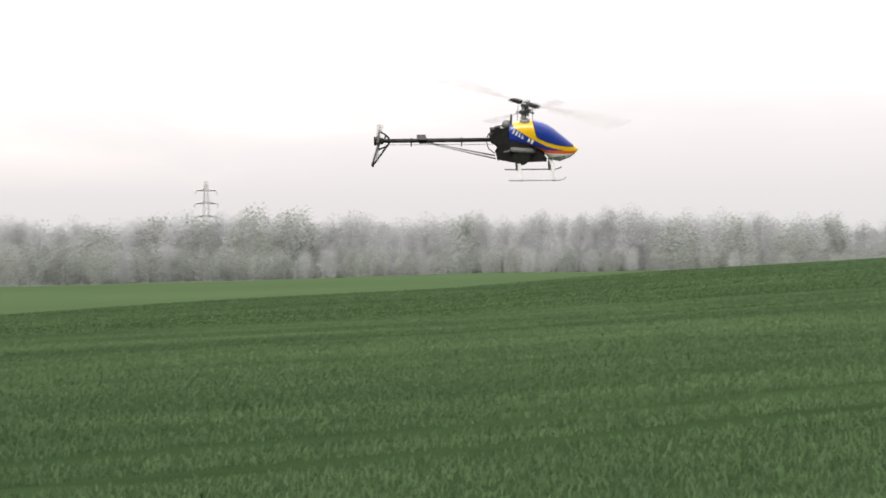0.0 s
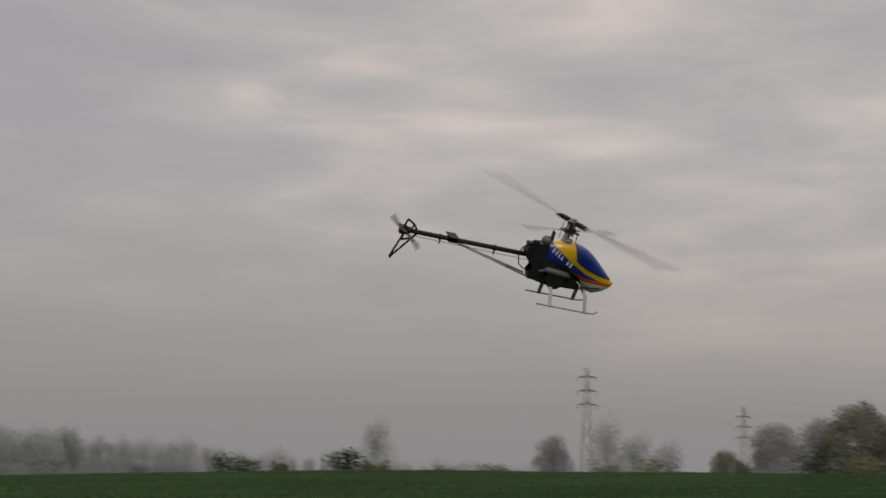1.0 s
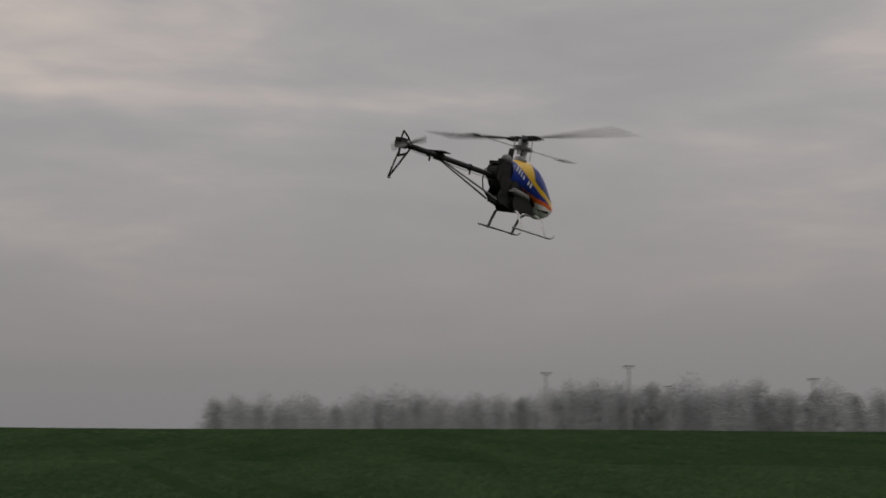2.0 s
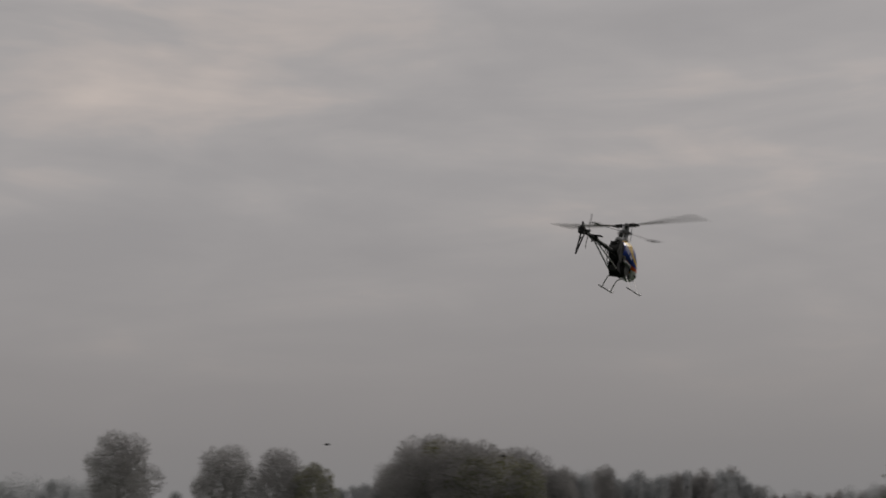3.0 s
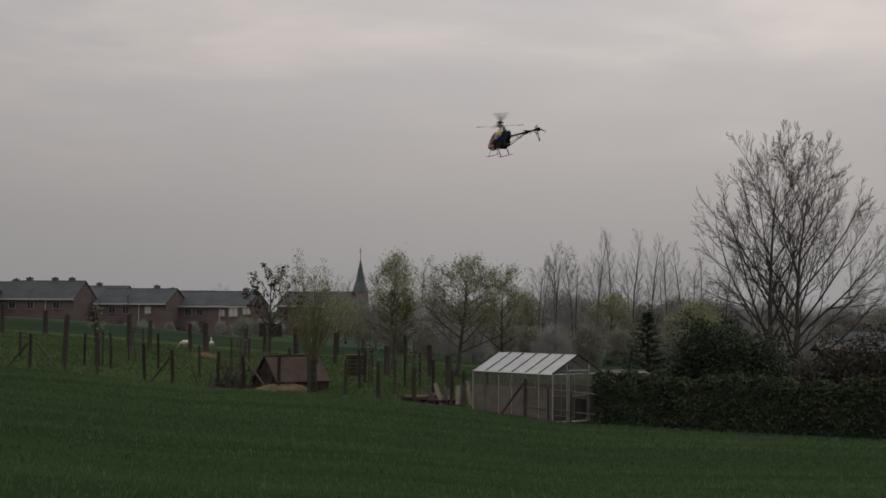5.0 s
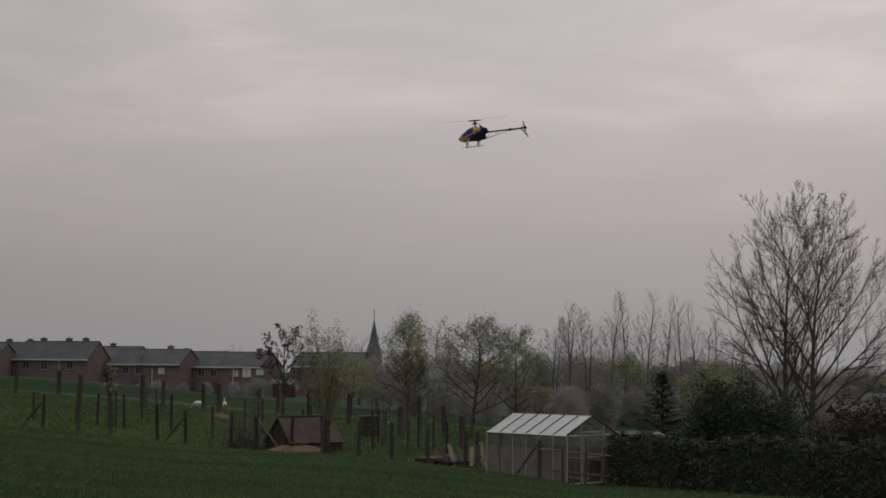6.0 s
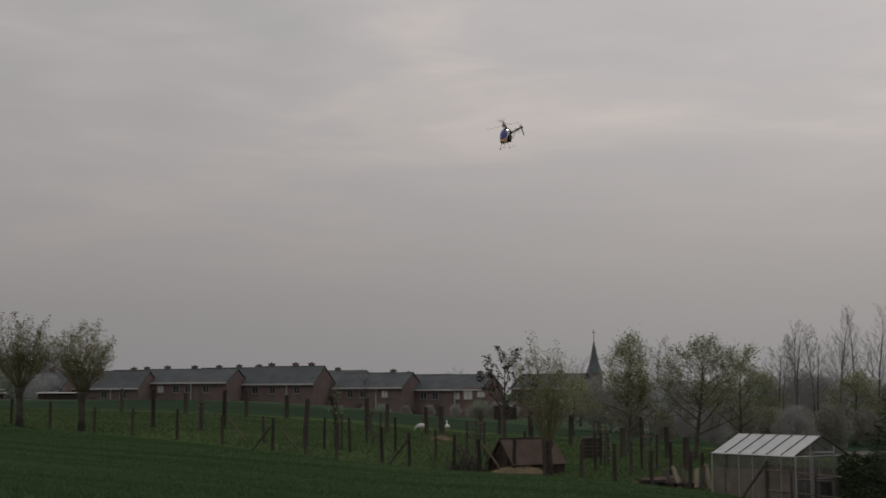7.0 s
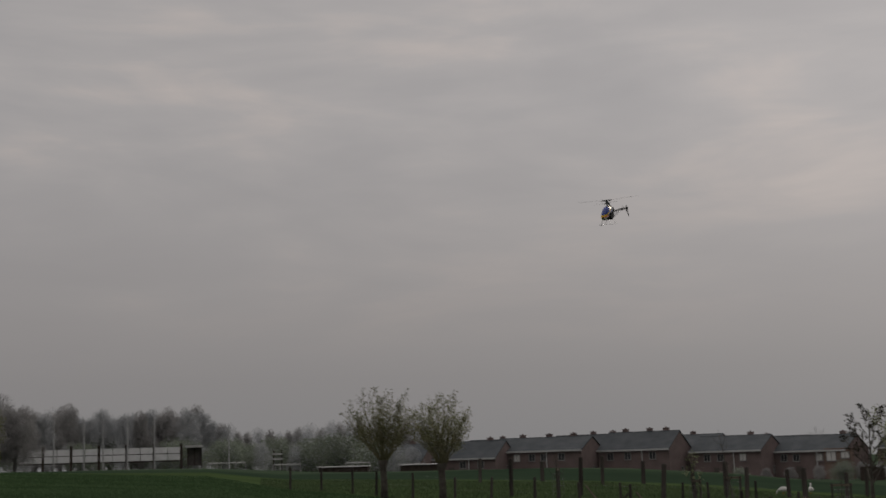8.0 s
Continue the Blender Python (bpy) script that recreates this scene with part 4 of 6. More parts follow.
# a row of bare poplars
meshes, tips, rng = tree_meshes("poplar", 27, rise(10.0, 115, 3.2), ((9, 26, 0.27, 36, 7), (4, 9, 0.42, 36, 4), (3, 4, 0.5, 34, 3), (2, 0, 0, 0, 3)), 0.095, low=0.28, trunk_part=0.97, limb_mat=M_hazehedgetwig)
poplar = make_tree("poplar", "slender bare poplar in a row", "tree", meshes, None, "row of poplars")
put(poplar, 9.7, 115)
for i, (az, e) in enumerate(((7.6, 2.06), (8.1, 2.82), (8.85, 2.7), (10.35, 3.06), (11.1, 3.28), (11.8, 3.17), (12.45, 2.7), (13.05, 2.82), (13.75, 2.5), (14.6, 2.5), (15.6, 2.3), (16.6, 2.2))):
    again(poplar, az, 115 + (i % 3) * 3, i * 77, rise(az, 115, e) / rise(10.0, 115, 3.2), 1.0)
# the big bare tree behind the hedge, two stems
H_BIG = rise(17.6, 60, 6.25)
meshes, tips, rng = tree_meshes("big_tree", 28, H_BIG, ((9, 20, 0.56, 50, 8), (7, 12, 0.42, 38, 5), (5, 9, 0.42, 36, 4), (3, 5, 0.5, 32, 3), (2, 0, 0, 0, 3)), 0.165, stems=2, fork=0.06, trunk_part=0.93, low=0.15, limb_mat=M_bark, gap=0.46)
put(make_tree("bare_lime_tree", "large bare two-stemmed tree with fine upright twigs", "tree", meshes), 16.75, 60, -40, wide=0.88)
# evergreen shrubs, conifer
bush("evergreen_shrub", "dense dark evergreen shrub behind the hedge", 61, 14.4, 57, 1.9, 1.6, rise(14.4, 57, 0.15), 9000, 0.062, M_darkleaf, "evergreens")
bush("evergreen_shrub", "lower dark evergreen shrub behind the hedge", 62, 15.9, 57.5, 1.8, 1.5, rise(15.9, 57, -0.5), 6000, 0.062, M_darkleaf, "evergreens")
bush("evergreen_shrub", "small dark shrub beside the conifer", 63, 13.1, 58, 1.0, 1.0, rise(13.1, 58, -0.9), 3000, 0.06, M_darkleaf, "evergreens")

bush("garden_shrub", "tangled dark twiggy shrub behind the hedge", 64, 18.3, 57, 1.7, 1.3, rise(18.3, 57, -0.55), 6000, 0.07, M_bark, "garden shrubs")
bush("garden_shrub", "tangled brown twiggy shrub behind the hedge", 65, 20.3, 56, 1.6, 1.3, rise(20.3, 56, -0.35), 6000, 0.07, M_bark, "garden shrubs")


def conifer(az, r, h):
    rng = random.Random(71)
    trunk, needles = Shape(), Shape()
    trunk.tube([(0, 0, -0.2), (0, 0, h * 0.5), (0, 0, h)], [0.09, 0.05, 0.01], 7)
    for i in range(95):
        f = i / 95
        z, a = h * (0.06 + 0.92 * f), i * 2.4
        l = (1 - f) ** 0.85 * h * 0.44 * rng.uniform(0.7, 1.15) + 0.08
        tip = Vector((math.cos(a) * l, math.sin(a) * l, z + l * 0.12))
        trunk.tube([(0, 0, z), tip], [0.016, 0.004], 3, caps=False)
        for _ in range(int(34 + 70 * l)):
            q = Vector((0, 0, z)).lerp(tip, rng.uniform(0.15, 1.0)) + Vector((rng.gauss(0, 0.05), rng.gauss(0, 0.05), rng.gauss(0, 0.04)))
            u = Vector((math.cos(a), math.sin(a), rng.uniform(-0.2, 0.6))) * 0.09
            w = Vector((-math.sin(a), math.cos(a), rng.uniform(-0.5, 0.5))) * 0.03
            needles.add([q - w, q + w, q + u], [(0, 1, 2)])
    ob = thing("conifer", "small dark pointed conifer behind the hedge", "conifer")
    part("trunk", trunk, M_bark, ob)
    part("needles", needles, M_darkleaf, ob)
    return put(ob, az, r)


conifer(11.7, 55, rise(11.7, 55, 0.1))


def build_hedge():
    """A clipped hedge along the wheat, leaf by leaf over a dark core."""
    rng = random.Random(81)
    a, b = Vector(spot(9.75, 49.2)), Vector(spot(27, 46))
    d = (b - a).normalized()
    nrm = Vector((d.y, -d.x, 0))
    L, h, w = (b - a).length, 1.62, 1.1
    core, leaf = Shape(), Shape()
    steps = 60
    rings = []
    for i in range(steps + 1):
        c = a + d * (L * i / steps)
        hh, ww = h * (0.93 + 0.05 * math.sin(i * 1.7)) - 0.08, w / 2 - 0.12 + 0.04 * math.sin(i * 2.3)
        rings.append([c - nrm * ww + Vector((0, 0, -0.2)), c + nrm * ww + Vector((0, 0, -0.2)), c + nrm * ww * 0.95 + Vector((0, 0, hh * 0.92)), c + Vector((0, 0, hh)), c - nrm * ww * 0.95 + Vector((0, 0, hh * 0.92))])
    core.loft(rings)
    for _ in range(26000):
        f = rng.random()
        c = a + d * (L * f)
        hh = h * (0.95 + 0.06 * math.sin(f * 60 * 1.7) + 0.05 * math.sin(f * 23))
        face = rng.random()
        if face < 0.36:
            p = c + nrm * rng.uniform(-w / 2, w / 2) + Vector((0, 0, hh + rng.gauss(0, 0.035)))
        else:
            side = 1 if rng.random() < 0.5 else -1
            p = c + nrm * side * (w / 2 + rng.gauss(0, 0.05) - 0.05) + Vector((0, 0, rng.uniform(0.0, hh)))
        u = Vector((rng.gauss(0, 1), rng.gauss(0, 1), rng.gauss(0, 1))).normalized() * rng.uniform(0.04, 0.085)
        v = u.cross(Vector((rng.gauss(0, 1), rng.gauss(0, 1), rng.gauss(0, 1)))).normalized() * 0.035
        leaf.add([p - u, p + v, p + u, p - v], [(0, 1, 2, 3)])
    ob = thing("hedge", "clipped dark green hedge along the wheat field", "hedge")
    part("hedge_core", core, M_darkleaf, ob)
    tagged(part("foliage", leaf, M_hedge, ob), kind="stuff")


build_hedge()


# ---------------------------------------------------------------- houses
def window(parent, x, y, z, w, h, blind=False, side=False):
    """A framed window proud of the wall; the wall faces -y, or +x at the side."""
    m = pose(x, y, z, 0, 0, 90 if side else 0)
    fr = Shape()
    for cx, cz, sx, sz in ((0, h / 2, w, 0.09), (0, -h / 2, w, 0.09), (-w / 2, 0, 0.09, h + 0.09), (w / 2, 0, 0.09, h + 0.09), (0, 0, 0.06, h)):
        fr.box((cx, -0.05, cz), (sx, 0.10, sz))
    fr.box((0, -0.08, -h / 2 - 0.07), (w + 0.2, 0.18, 0.05))
    win = part("window", fr, M_frame, parent, m=m)
    for s in (-1, 1):
        part("pane", Shape().box((s * w / 4, -0.02, 0), (w / 2 - 0.08, 0.02, h - 0.08)), M_blind if blind else M_pane, win)
    return win


def gabled(name, label, az, r, turn, W, D, eaves, ridge, wall_mat=M_hazebrick, roof_mat=M_roof, fascia=True, chimneys=(), windows=(), side_windows=(), door=None, group="", downpipe=False, over=0.35):
    x, y, z = spot(az, r)
    ob = thing(name, label, "house", x, y, z, -az + turn, group)
    hw, hd = W / 2, D / 2
    prof = [(-hd, -1.0), (hd, -1.0), (hd, eaves), (0, ridge - 0.12), (-hd, eaves)]
    wall = Shape().loft([[(xx, p[0], p[1]) for p in prof] for xx in (-hw, hw)])
    part("wall", wall, wall_mat, ob)
    slope = (ridge - eaves) / hd
    for s in (-1, 1):
        lo, hi = (s * (hd + over), eaves - slope * over), (0, ridge)
        roof = Shape().loft([[(xx, lo[0], lo[1]), (xx, hi[0], hi[1]), (xx, hi[0], hi[1] + 0.14), (xx, lo[0], lo[1] + 0.14)] for xx in (-hw - 0.12, hw + 0.12)])
        part("roof_slope", roof, roof_mat, ob)
    part("ridge_cap", Shape().tube([(-hw - 0.12, 0, ridge + 0.12), (hw + 0.12, 0, ridge + 0.12)], 0.10, 6), roof_mat, ob)
    if fascia:
        part("gutter_board", Shape().box((0, -hd - over - 0.06, eaves - slope * over + 0.02), (W + 0.2, 0.10, 0.26)), M_gutter, ob, "white gutter board under the eaves")
    for cx in chimneys:
        ch = part("chimney", Shape().box((cx, 0.3, ridge + 0.10), (0.95, 0.6, 1.0)).box((cx, 0.3, ridge + 0.62), (1.05, 0.7, 0.10)), wall_mat, ob)
        part("chimney_pot", Shape().tube([(cx, 0.3, ridge + 0.66), (cx, 0.3, ridge + 0.84)], [0.16, 0.13], 8), M_redroof, ch)
    for wx, wz, ww, wh, blind in windows:
        window(ob, wx, -hd, wz, ww, wh, blind)
    for wy, wz, ww, wh in side_windows:
        window(ob, hw, wy, wz, ww, wh, False, True)
    if door is not None:
        part("door", Shape().box((door, -hd - 0.03, 1.03), (0.95, 0.08, 2.06)).box((door, -hd - 0.05, 2.12), (1.15, 0.1, 0.1)), M_door, ob)
    if downpipe:
        part("downpipe", Shape().tube([(hw * 0.25, -hd - 0.12, 0), (hw * 0.25, -hd - 0.12, eaves - 0.2)], 0.09, 6), M_gutter, ob, "pale downpipe")
    return ob


R_ROW = 255
TURN = -24


def row_house(az, W, e_eave, e_ridge, chim, wins, **more):
    h1, h2 = rise(az, R_ROW, e_eave), rise(az, R_ROW, e_ridge)
    up, low = h1 - 1.15, 1.5
    w = [(wx, up, 1.1, 1.15, b) for wx, b in wins]
    return gabled("brick_house", more.pop("label", "red-brown brick terrace house with dark tiled roof"), az, R_ROW, TURN, W, 9.5, h1, h2, chimneys=chim, windows=w, side_windows=((0.5, low + 0.2, 1.0, 1.1),), door=-W * 0.12, group="terrace of houses", downpipe=True, **more)


row_house(-20.8, 13.0, 0.15, 0.80, (-3.5, 3), ((-4.5, False), (-1.5, False), (2, False), (4.6, False)))
row_house(-17.9, 13.0, 0.25, 0.86, (-2.5, 3.5), ((-3.5, False), (0.5, False), (3.8, False)))
row_house(-15.0, 17.0, 0.45, 0.93, (-4.5, 0.5, 5.0), ((-6, False), (-3.4, True), (-0.6, False), (1.6, False), (4.8, False)))
row_house(-11.25, 13.0, 0.40, 1.03, (-3.5, 1.0, 4), ((-4.2, False), (-1, False), (3.5, False)))
row_house(-7.8, 12.8, 0.24, 0.77, (2.6,), ((-3.2, False), (-0.8, False), (3.2, True)))
row_house(-4.75, 13.2, 0.16, 0.69, (4.2,), ((-4.2, False), (-2.0, False), (2.0, True), (4.4, True)), label="brick house with a pale brick bay and closed white shutter")
# the second row behind, stepped back
for az, W, e1, e2, chim in ((-19.4, 15, 0.30, 0.83, (2,)), (-16.5, 15, 0.42, 0.90, (-1,)), (-13.2, 15, 0.45, 0.98, (0, 4)), (-9.6, 14, 0.42, 0.86, (1,)), (-6.3, 13, 0.2, 0.70, (-2,))):
    gabled("brick_house", "brick house of the second row with dark tiled roof", az, 278, TURN, W, 9.0, rise(az, 278, e1), rise(az, 278, e2), chimneys=chim, windows=((0, 3.6, 1.1, 1.1, False),), group="second row of houses")
row_house(-1.0, 12.0, 0.20, 0.70, (1.0,), ((-4.2, False), (0, False), (3.5, False)))
# a pale bay on the fifth house
xb, yb, zb = spot(-4.05, R_ROW - 6.2)
bay = thing("house_bay", "pale brick bay built against the terrace house", "house bay", xb, yb, zb, 4.05 + TURN)
part("wall", Shape().box((0, 0, 2.3), (4.6, 1.2, 5.2)), M_brick2, bay)
window(bay, -1.1, -0.6, 3.7, 1.6, 1.6, True)
window(bay, 1.3, -0.6, 3.8, 1.4, 1.0, True)
xb, yb, zb = spot(-2.9, 225)
lean_to = thing("garden_shed", "small garden shed with a pale metal roof", "shed", xb, yb, zb, 3)
part("wall", Shape().box((0, 0, 1.0), (3.4, 2.6, 2.1)), M_boards, lean_to)
part("roof_slope", Shape().box((0, 0, 2.25), (3.9, 3.1, 0.12), pose(0, 0, 0, 0, 14, 0).to_3x3()), M_tarp, lean_to)

# houses behind the poplars and beyond the hedge
for az, r, W, e1, e2 in ((8.2, 215, 12.8, -0.42, 0.06), (11.75, 215, 12.8, -0.45, 0.0), (16.8, 210, 11, -0.85, -0.4)):
    gabled("brick_house", "long brick house with dark roof behind bare trees", az, r, -8, W, 8.5, rise(az, r, e1), rise(az, r, e2), chimneys=(W * 0.3,), windows=[(wx, 1.6, 1.3, 1.2, False) for wx in (-W * 0.32, 0, W * 0.3)], side_windows=((0, 1.6, 1, 1),), group="houses behind the trees")
gabled("brick_house", "low brick house with dark roof beyond the hedge", 20.9, 105, -12, 8.5, 7, rise(20.9, 105, -1.45), rise(20.9, 105, -0.72), chimneys=(2.0,), windows=((-3, 1.3, 1.3, 1.1, False), (2, 1.3, 1.3, 1.1, False)), group="houses behind the trees")

# farmstead on the ridge
gabled("farmhouse", "farmhouse of pale brick with a red tiled roof", -129.5, 152, -12, 6.6, 6.5, rise(-129.5, 152, 1.62), rise(-129.5, 152, 2.24), M_brick2, M_redroof, False, (), ((-1.5, 2.6, 1.2, 0.9, False), (1.6, 2.6, 1.2, 0.9, False)))
gabled("farmhouse", "taller farm wing of brick with a red roof and stack", -128.5, 158, -12, 4.8, 5.0, rise(-128.5, 158, 1.95), rise(-128.5, 158, 2.46), M_brick2, M_redroof, False, (-0.4,), ())
gabled("barn", "brick barn with its gable to the field", -126.7, 152, 80, 9.0, 6.8, rise(-126.7, 152, 1.5), rise(-126.7, 152, 2.42), M_brick2, M_redroof, False, (), (), ((0.6, 4.0, 0.7, 0.8),))
dome_x, dome_y, dome_z = spot(-129.35, 163)
dome = thing("silo", "grey domed silo behind the farmhouse", "silo", dome_x, dome_y, dome_z)
part("silo_body", Shape().tube([(0, 0, -1), (0, 0, 5.2)], 1.0, 16).ball((0, 0, 5.2), (1.0, 1.0, 0.9), 16, 8), M_slate, dome, smooth=True)


def long_shed(name, label, az, r, turn, W, D, h, roof=M_rust, wall=M_boards, pitch=0.35):
    x, y, z = spot(az, r)
    ob = thing(name, label, "shed", x, y, z, -az + turn)
    part("wall", Shape().box((0, 0, h / 2 - 0.3), (W, D, h + 0.6)), wall, ob)
    part("roof_slope", Shape().loft([[(xx, -D / 2 - 0.3, h), (xx, 0, h + pitch), (xx, D / 2 + 0.3, h), (xx, D / 2 + 0.3, h + 0.1), (xx, 0, h + pitch + 0.1), (xx, -D / 2 - 0.3, h + 0.1)] for xx in (-W / 2 - 0.3, W / 2 + 0.3)]), roof, ob)
    return ob


long_shed("field_shed", "long low shed with a grey sheet roof under the trees", -47.3, 160, 0, 12.6, 5, rise(-47.3, 160, 0.80), M_bluesheet, M_bluesheet, 0.5)
x, y, z = spot(-44.0, 158)
cont = thing("container", "small white site container under the trees", "container", x, y, z, 44)
part("container_body", Shape().box((0, 0, 1.2), (2.6, 2.2, 2.4)), M_white, cont)
for i in range(8):
    part("rib", Shape().box((-1.15 + i * 0.33, -1.13, 1.2), (0.08, 0.05, 2.3)), M_white, cont)
long_shed("garden_shed", "dark timber shed beyond the hedge", 20.6, 66, 10, 5.5, 3.0, rise(20.6, 66, -1.45), M_rust)
for az, W in ((-22.8, 7.0), (-19.8, 6.0)):
    long_shed("carport", "flat-roofed garage row with a white edge", az, 215, -5, W, 4, rise(az, 215, 0.05), M_gutter, M_boards, 0.05)

# church beyond the houses
x, y, z = spot(0.55, 700)
church = thing("church", "far church with a slender slate spire", "church", x, y, z, 20)
b0 = EYE + 700 * math.tan(radians(0.75)) - z
b1 = EYE + 700 * math.tan(radians(2.03)) - z
part("tower", Shape().box((0, 0, b0 / 2 - 1), (6.0, 6.0, b0 + 2)), M_stone, church)
part("spire", Shape().loft([[(rr * math.cos(k * math.pi / 4 + 0.39), rr * math.sin(k * math.pi / 4 + 0.39), zz) for k in range(8)] for rr, zz in ((3.9, b0), (2.2, b0 + 5.0), (0.12, b1))]), M_slate, church)
part("spire_cross", Shape().tube([(0, 0, b1 - 0.5), (0, 0, b1 + 5.0)], 0.14, 6).box((0, 0, b1 + 3.6), (1.6, 0.2, 0.2)), M_slate, church)
part("nave", Shape().loft([[(-4, yy, -1), (4, yy, -1), (4, yy, 8), (0, yy, 13), (-4, yy, 8)] for yy in (3, 24)]), M_stone, church)


# ---------------------------------------------------------------- pylons, masts and lines
def pylon(az, r, top, arms, base_w, turn=0, label="far grey lattice pylon with three crossarms"):
    x, y, z = spot(az, r)
    h = rise(az, r, top)
    ob = thing("power_pylon", label, "pylon", x, y, z, -az + turn, "power line pylons")
    body = Shape()
    n = 9
    zs = [h * i / n for i in range(n + 1)]
    wid = [base_w * (1 - 0.84 * (zz / h) ** 0.8) / 2 for zz in zs]
    for sx, sy in ((-1, -1), (1, -1), (1, 1), (-1, 1)):
        body.tube([(sx * w, sy * w, zz) for w, zz in zip(wid, zs)], 0.16, 4)
    for i in range(n):
        for s in (-1, 1):
            body.tube([(-wid[i], s * wid[i], zs[i]), (wid[i + 1], s * wid[i + 1], zs[i + 1])], 0.08, 3, caps=False)
            body.tube([(wid[i], s * wid[i], zs[i]), (-wid[i + 1], s * wid[i + 1], zs[i + 1])], 0.08, 3, caps=False)
            body.tube([(s * wid[i], -wid[i], zs[i]), (s * wid[i + 1], wid[i + 1], zs[i + 1])], 0.08, 3, caps=False)
    part("lattice_mast", body, M_metal, ob)
    for e, half in arms:
        ha = rise(az, r, e)
        part("crossarm", Shape().tube([(-half, 0, ha), (0, -0.3, ha + 0.5), (half, 0, ha)], 0.14, 4).tube([(-half, 0, ha), (half, 0, ha)], 0.14, 4), M_metal, ob)
        for s in (-1, 1):
            part("insulator", Shape().tube([(s * half, 0, ha), (s * half, 0, ha - 1.2)], 0.10, 6), M_stone, ob)
    return ob


pylon(-143.05, 350, 5.08, ((4.73, 2.1), (4.2, 2.2), (3.68, 2.2)), 3.6)
pylon(-137.1, 480, 3.67, ((3.28, 2.4), (2.9, 2.5), (2.5, 2.5)), 4.0)
pylon(-120.6, 350, 4.59, ((4.0, 2.3), (3.62, 2.3), (3.25, 2.2)), 3.6)
pylon(173.2, 420, 4.0, ((3.65, 2.9), (3.15, 3.2), (2.65, 2.9)), 4.2)
pylon(-66.6, 520, 2.24, ((1.98, 2.6), (1.75, 2.2)), 3.6, label="far small lattice pylon over the ridge")


def light_mast(az, r, top, head, label):
    x, y, z = spot(az, r)
    h = rise(az, r, top)
    ob = thing("light_mast", label, "mast", x, y, z, -az, "field light masts")
    part("pole", Shape().tube([(0, 0, -0.3), (0, 0, h)], [0.24, 0.12] if head else [0.14, 0.08], 8), M_metal, ob)
    if head:
        part("cross_beam", Shape().box((0, 0, h), (head, 0.2, 0.18)), M_metal, ob)
        for s in (-0.35, 0, 0.35):
            part("floodlight", Shape().box((s * head, -0.15, h - 0.28), (0.36, 0.3, 0.34), taper=0.7), M_metal, ob)
    return ob


for az, e, hd in ((-83.3, 3.4, 1.8), (-80.1, 3.63, 1.8), (-78.6, 2.84, 1.6), (-73.2, 3.05, 1.8)):
    light_mast(az, 250, e, hd, "tall slim floodlight mast before the woods")
light_mast(-61.0, 270, 1.92, 1.5, "timber line pole with a short crossbar")
for az, e in ((-34.8, 2.11), (-33.7, 2.19), (-32.6, 2.13), (-31.9, 2.15), (-31.0, 2.09), (-30.0, 2.11), (-27.2, 1.79)):
    light_mast(az, 226, e, 0, "slender grey ball-net pole at the sports ground")


def cable(az0, r0, e0, az1, r1, e1, sag, thick):
    p, q = (Vector((r * math.sin(radians(a)), r * math.cos(radians(a)), EYE + r * math.tan(radians(e)))) for a, r, e in ((az0, r0, e0), (az1, r1, e1)))
    pts = [p.lerp(q, i / 24) - Vector((0, 0, sag * 4 * (i / 24) * (1 - i / 24))) for i in range(25)]
    ob = thing("power_line", "thin sagging power cable between pylons", "cable", group="power cables")
    tagged(part("wire", Shape().tube(pts, thick, 4, caps=False), M_metal, ob))


for e0, e1 in ((4.73, 4.0), (4.2, 3.62), (3.68, 3.25)):
    cable(-143.05, 350, e0, -120.6, 350, e1, 5, 0.018)
for s in (-0.25, 0.25):
    cable(-72, 500, 2.2, -66.6 + s, 520, 1.95, 4, 0.025)
    cable(-66.6 + s, 520, 1.95, -61.0 + s * 0.3, 270, 1.85, 2.5, 0.022)
    cable(-61.0 + s * 0.3, 270, 1.85, -52.0, 240, 1.5, 2.5, 0.02)


# ---------------------------------------------------------------- sports ground
def hoarding():
    r = 232
    x, y, z = spot(-32, r)
    ob = thing("perimeter_boards", "two rows of white boards round a sports ground", "hoarding", x, y, z, 32)
    z1, z2 = rise(-32, r, 0.50), rise(-32, r, 0.78)
    x0 = r * math.tan(radians(-3.1))
    W = r * (math.tan(radians(3.0)) - math.tan(radians(-3.1)))
    n = 6
    for i in range(n):
        cx, w = x0 + W * (i + 0.5) / n, W / n
        for zz, hh in ((z1, 1.0), (z2, 0.98)):
            for k in range(2):
                part("board", Shape().box((cx + (k - 0.5) * (w / 2 - 0.15), 0, zz + 0.5 - 0.1 * (hh < 1)), (w / 2 - 0.25, 0.06, 0.92)), M_white, ob)
        part("post", Shape().box((cx - w / 2, 0.12, (z2 + 1.2) / 2), (0.4, 0.16, z2 + 1.6)), M_boards, ob)
    part("post", Shape().box((x0 + W, 0.12, (z2 + 1.2) / 2), (0.4, 0.16, z2 + 1.6)), M_boards, ob)
    for zz in (z1 - 0.1, z2 - 0.08):
        part("rail", Shape().box((x0 + W / 2, 0.12, zz), (W, 0.1, 0.16)), M_boards, ob)
    return ob


